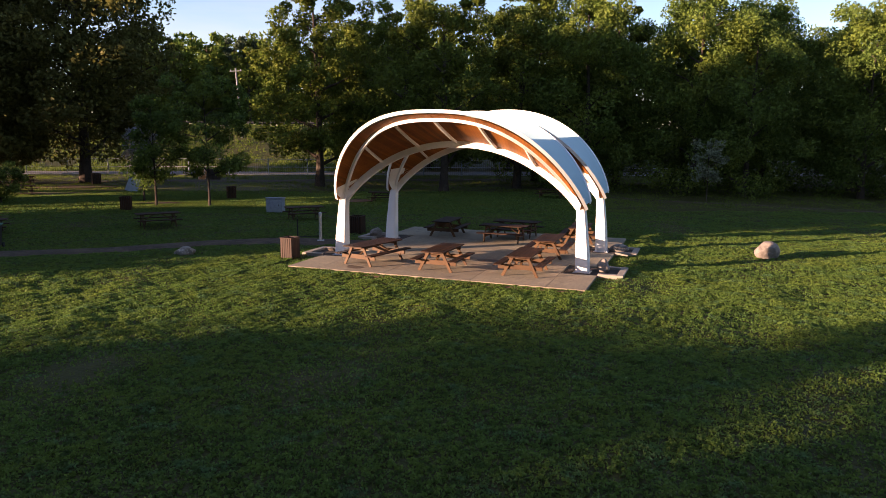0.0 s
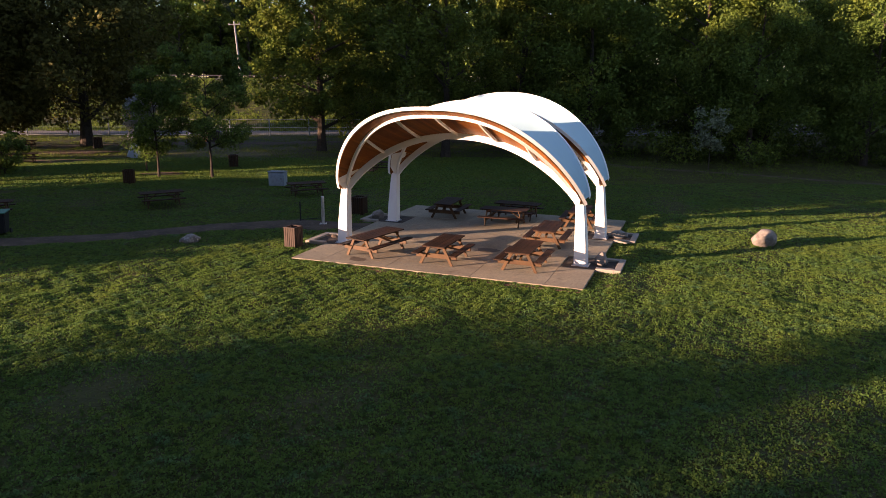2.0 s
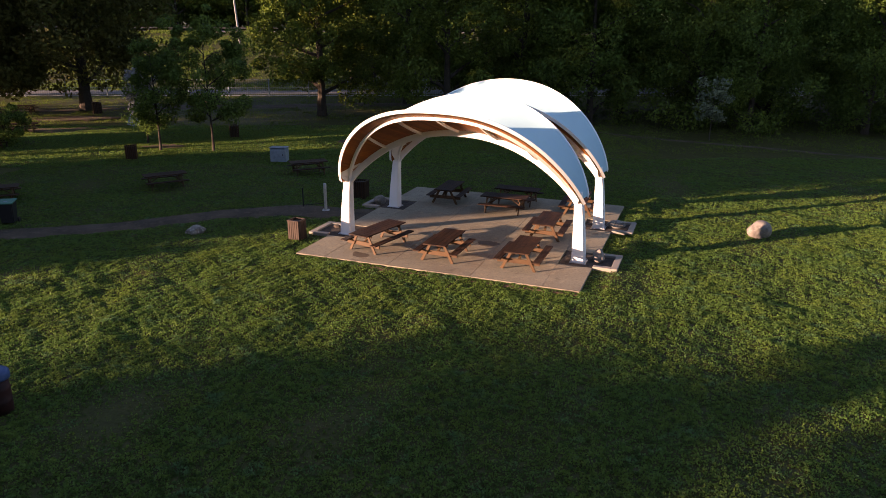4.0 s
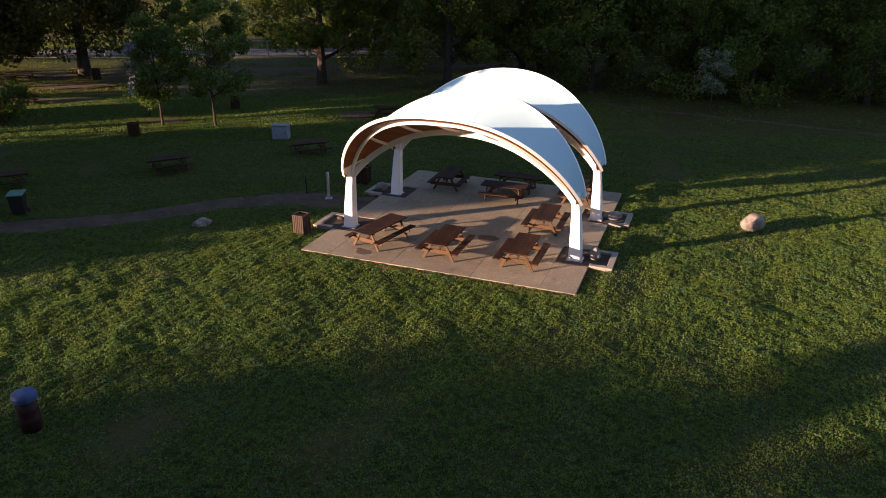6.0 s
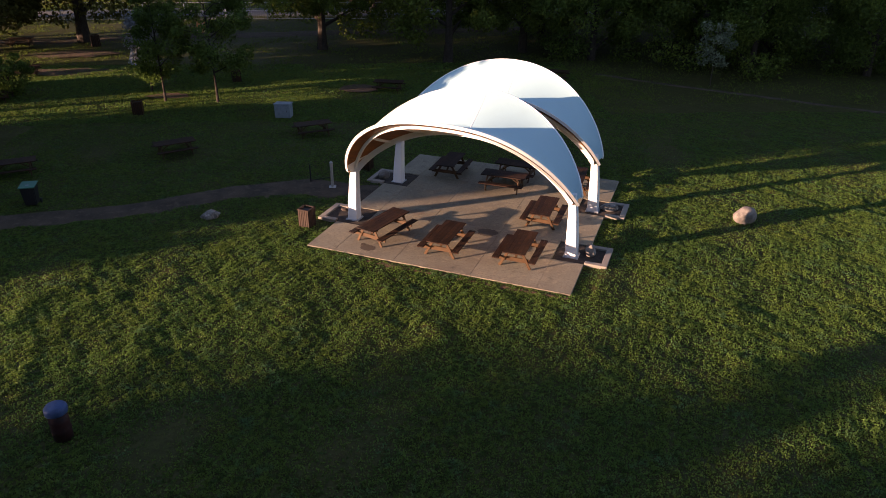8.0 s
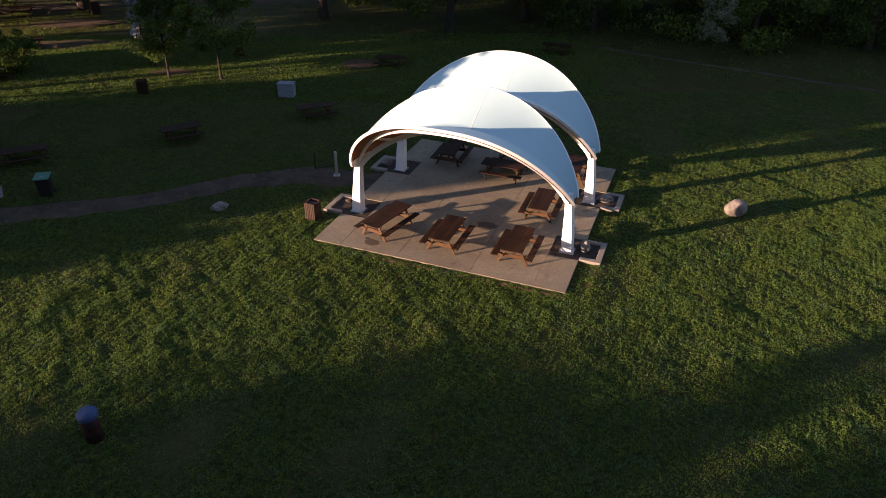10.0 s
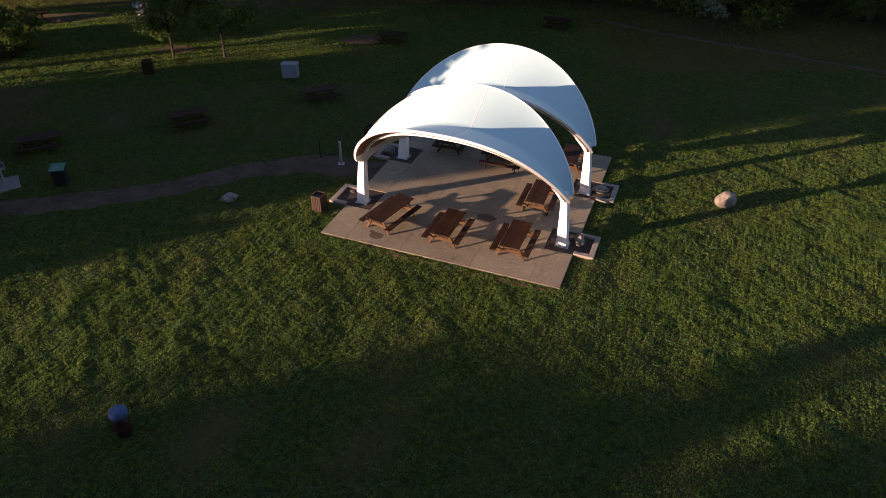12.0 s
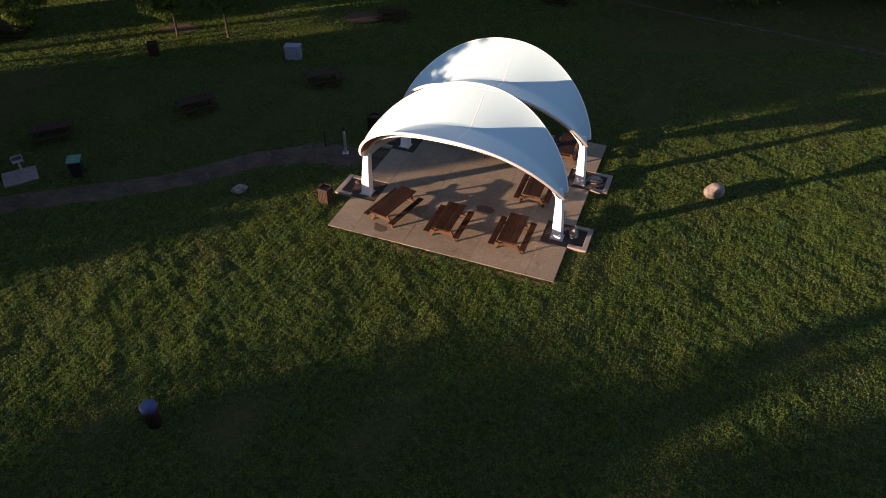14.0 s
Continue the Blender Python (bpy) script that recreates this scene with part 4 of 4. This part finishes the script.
stump = empty("tree_stump", pose(-21.6, 78, 0), "broad cut tree stump on the lawn", "tree stump")
part("trunk", tube(bmesh.new(), 0.85, 0.6, (0, 0, -0.1), (0, 0, 1.1), 14), BARK, stump)
sheet = bmesh.new()
box(sheet, (0.95, 0.06, 1.15), pose(0, 0, 0.55, -12, 4, 0), 0.01)
board = part("sign_board", sheet, ORANGE)
board.matrix_basis = pose(-22.5, 77.5, 0, 0, 0, 10)
tagged(board, "sunlit orange and white board leaning near the stump", "board")

# ---- slab panels ----
slab = empty("pavement", site(0, 0), "warm grey concrete slab under the shelter", "concrete slab", kind="structure")
for i, j in itertools.product(range(5), range(5)):
    u0, u1, v0, v1 = SLAB_U[i], SLAB_U[i + 1], SLAB_V[j], SLAB_V[j + 1]
    if i in (0, 4) and j in (1, 3):
        continue
    gap = 0.006
    part("panel", one_box((u1 - u0 - gap, v1 - v0 - gap, 0.24), pose((u0 + u1) / 2, (v0 + v1) / 2, -0.02), 0.008), CONCRETE, slab)

# ---- grass ----


def free_of_grass(x, y):
    """False where the slab, the planters or the path lie."""
    r = np.stack((x - CENTRE.x, y - CENTRE.y), -1)
    u = r[:, 0] * cos(AXIS) + r[:, 1] * sin(AXIS)
    v = -r[:, 0] * sin(AXIS) + r[:, 1] * cos(AXIS)
    ok = ~((np.abs(u) < 5.5) & (v > -5.68) & (v < 6.6))
    for v0 in (-3.1, 1.85):
        ok &= ~((np.abs(u) < 6.45) & (v > v0) & (v < v0 + 1.75))
    ok &= off_the_path(x, y) > 0.78 + 0.22 * np.sin(x * 1.7) * np.sin(y * 2.3 + x * 0.6)
    return ok


def patchy(x, y, s, seed):
    """A soft random field between 0 and 1."""
    rng = np.random.default_rng(seed)
    f = np.zeros_like(x)
    for k in range(14):
        a, w, p = rng.uniform(0, 2 * pi), s * rng.uniform(0.5, 2.0), rng.uniform(0, 2 * pi)
        f += np.sin((x * cos(a) + y * sin(a)) * w + p)
    return 0.5 + f / 10


def scatter_tufts(name, n, x0, x1, y0, y1, height, width, spread, mat, label, seed, patch, per):
    """Tufts of narrow leaves: each is a triangle that leans out of its tuft."""
    rng = np.random.default_rng(seed)
    x, y = rng.uniform(x0, x1, n), rng.uniform(y0, y1, n)
    keep = free_of_grass(x, y) & (patchy(x, y, patch, seed) > rng.uniform(0.05, 0.8, n))
    x, y = x[keep], y[keep]
    n = len(x)
    z = ground_height(x, y) + turf_height(x, y)
    tris = []
    grow = 0.5 + 0.9 * np.clip(patchy(x, y, patch * 2.5, seed + 1), 0, 1)
    for k in range(per):
        a = rng.uniform(0, 2 * pi, n)
        lean = rng.uniform(0.1, 1.1, n)
        h = height * rng.uniform(0.5, 1.2, n) * grow
        w = width * rng.uniform(0.6, 1.3, n)
        base = np.stack((x + np.cos(a) * spread * rng.uniform(0, 1, n), y + np.sin(a) * spread * rng.uniform(0, 1, n), z - 0.01), -1)
        side = np.stack((-np.sin(a), np.cos(a), np.zeros(n)), -1) * (w / 2)[:, None]
        tip = base + np.stack((np.cos(a) * h * lean, np.sin(a) * h * lean, h), -1)
        tris.append(np.stack((base - side, base + side, tip), 1))
    return tagged(soup(name, np.concatenate(tris).reshape(-1, 3), 3, mat), label, "grass", kind="stuff")


def scatter_leaves(name, n, x0, x1, y0, y1, height, size, mat, label, seed, patch):
    """Small round-tipped leaves that lie at all tilts over the turf."""
    rng = np.random.default_rng(seed)
    x, y = rng.uniform(x0, x1, n), rng.uniform(y0, y1, n)
    # more of them near the open front of the lawn
    lump = np.clip(patchy(x, y, 6.0, seed + 1), 0, 1) * 0.4 + np.clip(patchy(x, y, 15.0, seed + 2), 0, 1) * 0.6
    keep = free_of_grass(x, y) & (0.25 + 0.75 * patchy(x, y, patch, seed) > rng.uniform(0.0, 0.8, n)) & (rng.uniform(0, 1, n) < np.clip(1.5 - (y - 12) / 26, 0.35, 1))
    # only the fan of lawn in front of the shelter
    keep &= np.abs(x + 2 - 0.06 * y) < 0.49 * y + 10.5
    # the leaves crowd into clumps with darker gaps between
    keep &= lump > rng.uniform(0.0, 0.56, n)
    x, y, lump = x[keep], y[keep], lump[keep]
    n = len(x)
    z = ground_height(x, y) + turf_height(x, y)
    z = z + 0.004 + height * (0.35 * rng.uniform(0, 1, n) + 0.9 * lump)
    nrm = np.stack((rng.normal(0, 0.8, n), rng.normal(0, 0.8, n), rng.uniform(0.3, 1.1, n)), -1)
    nrm /= np.linalg.norm(nrm, axis=1)[:, None]
    a = np.cross(nrm, rng.normal(size=(n, 3)))
    a /= np.linalg.norm(a, axis=1)[:, None] + 1e-6
    b = np.cross(nrm, a)
    s = (size * rng.uniform(0.6, 1.4, n))[:, None]
    p = np.stack((x, y, z), -1)
    quads = np.stack((p - a * s * 0.55, p + b * s * 0.5 + a * s * 0.15, p + a * s * 0.6, p - b * s * 0.5 + a * s * 0.15), 1)
    return tagged(soup(name, quads.reshape(-1, 3), 4, mat), label, "clover", kind="stuff")


scatter_tufts("grass", 90000, -28, 36, 7, 48, 0.085, 0.016, 0.07, GRASS, "short uneven park grass", 11, 1.3, 3)
scatter_leaves("clover", 3000000, -25, 31, 9, 46, 0.035, 0.046, CLOVER, "low clover and weeds in the lawn", 17, 0.9)
scatter_tufts("grass", 60000, -34, 16, 45.5, 60, 0.10, 0.035, 0.12, GRASS, "short grass on the lawn beyond the shelter", 29, 0.8, 3)
scatter_tufts("grass", 26000, -62, -2, 92, 136, 0.30, 0.16, 0.35, GRASS, "rough green grass on the bank", 31, 0.5, 3)
scatter_tufts("grass", 60000, -48, 40, 48, 86, 0.13, 0.05, 0.16, GRASS, "short grass on the far lawn", 23, 0.8, 3)
scatter_leaves("clover", 620000, -34, 12, 45, 62, 0.04, 0.085, CLOVER, "clover and weeds on the lawn behind the shelter", 37, 0.9)
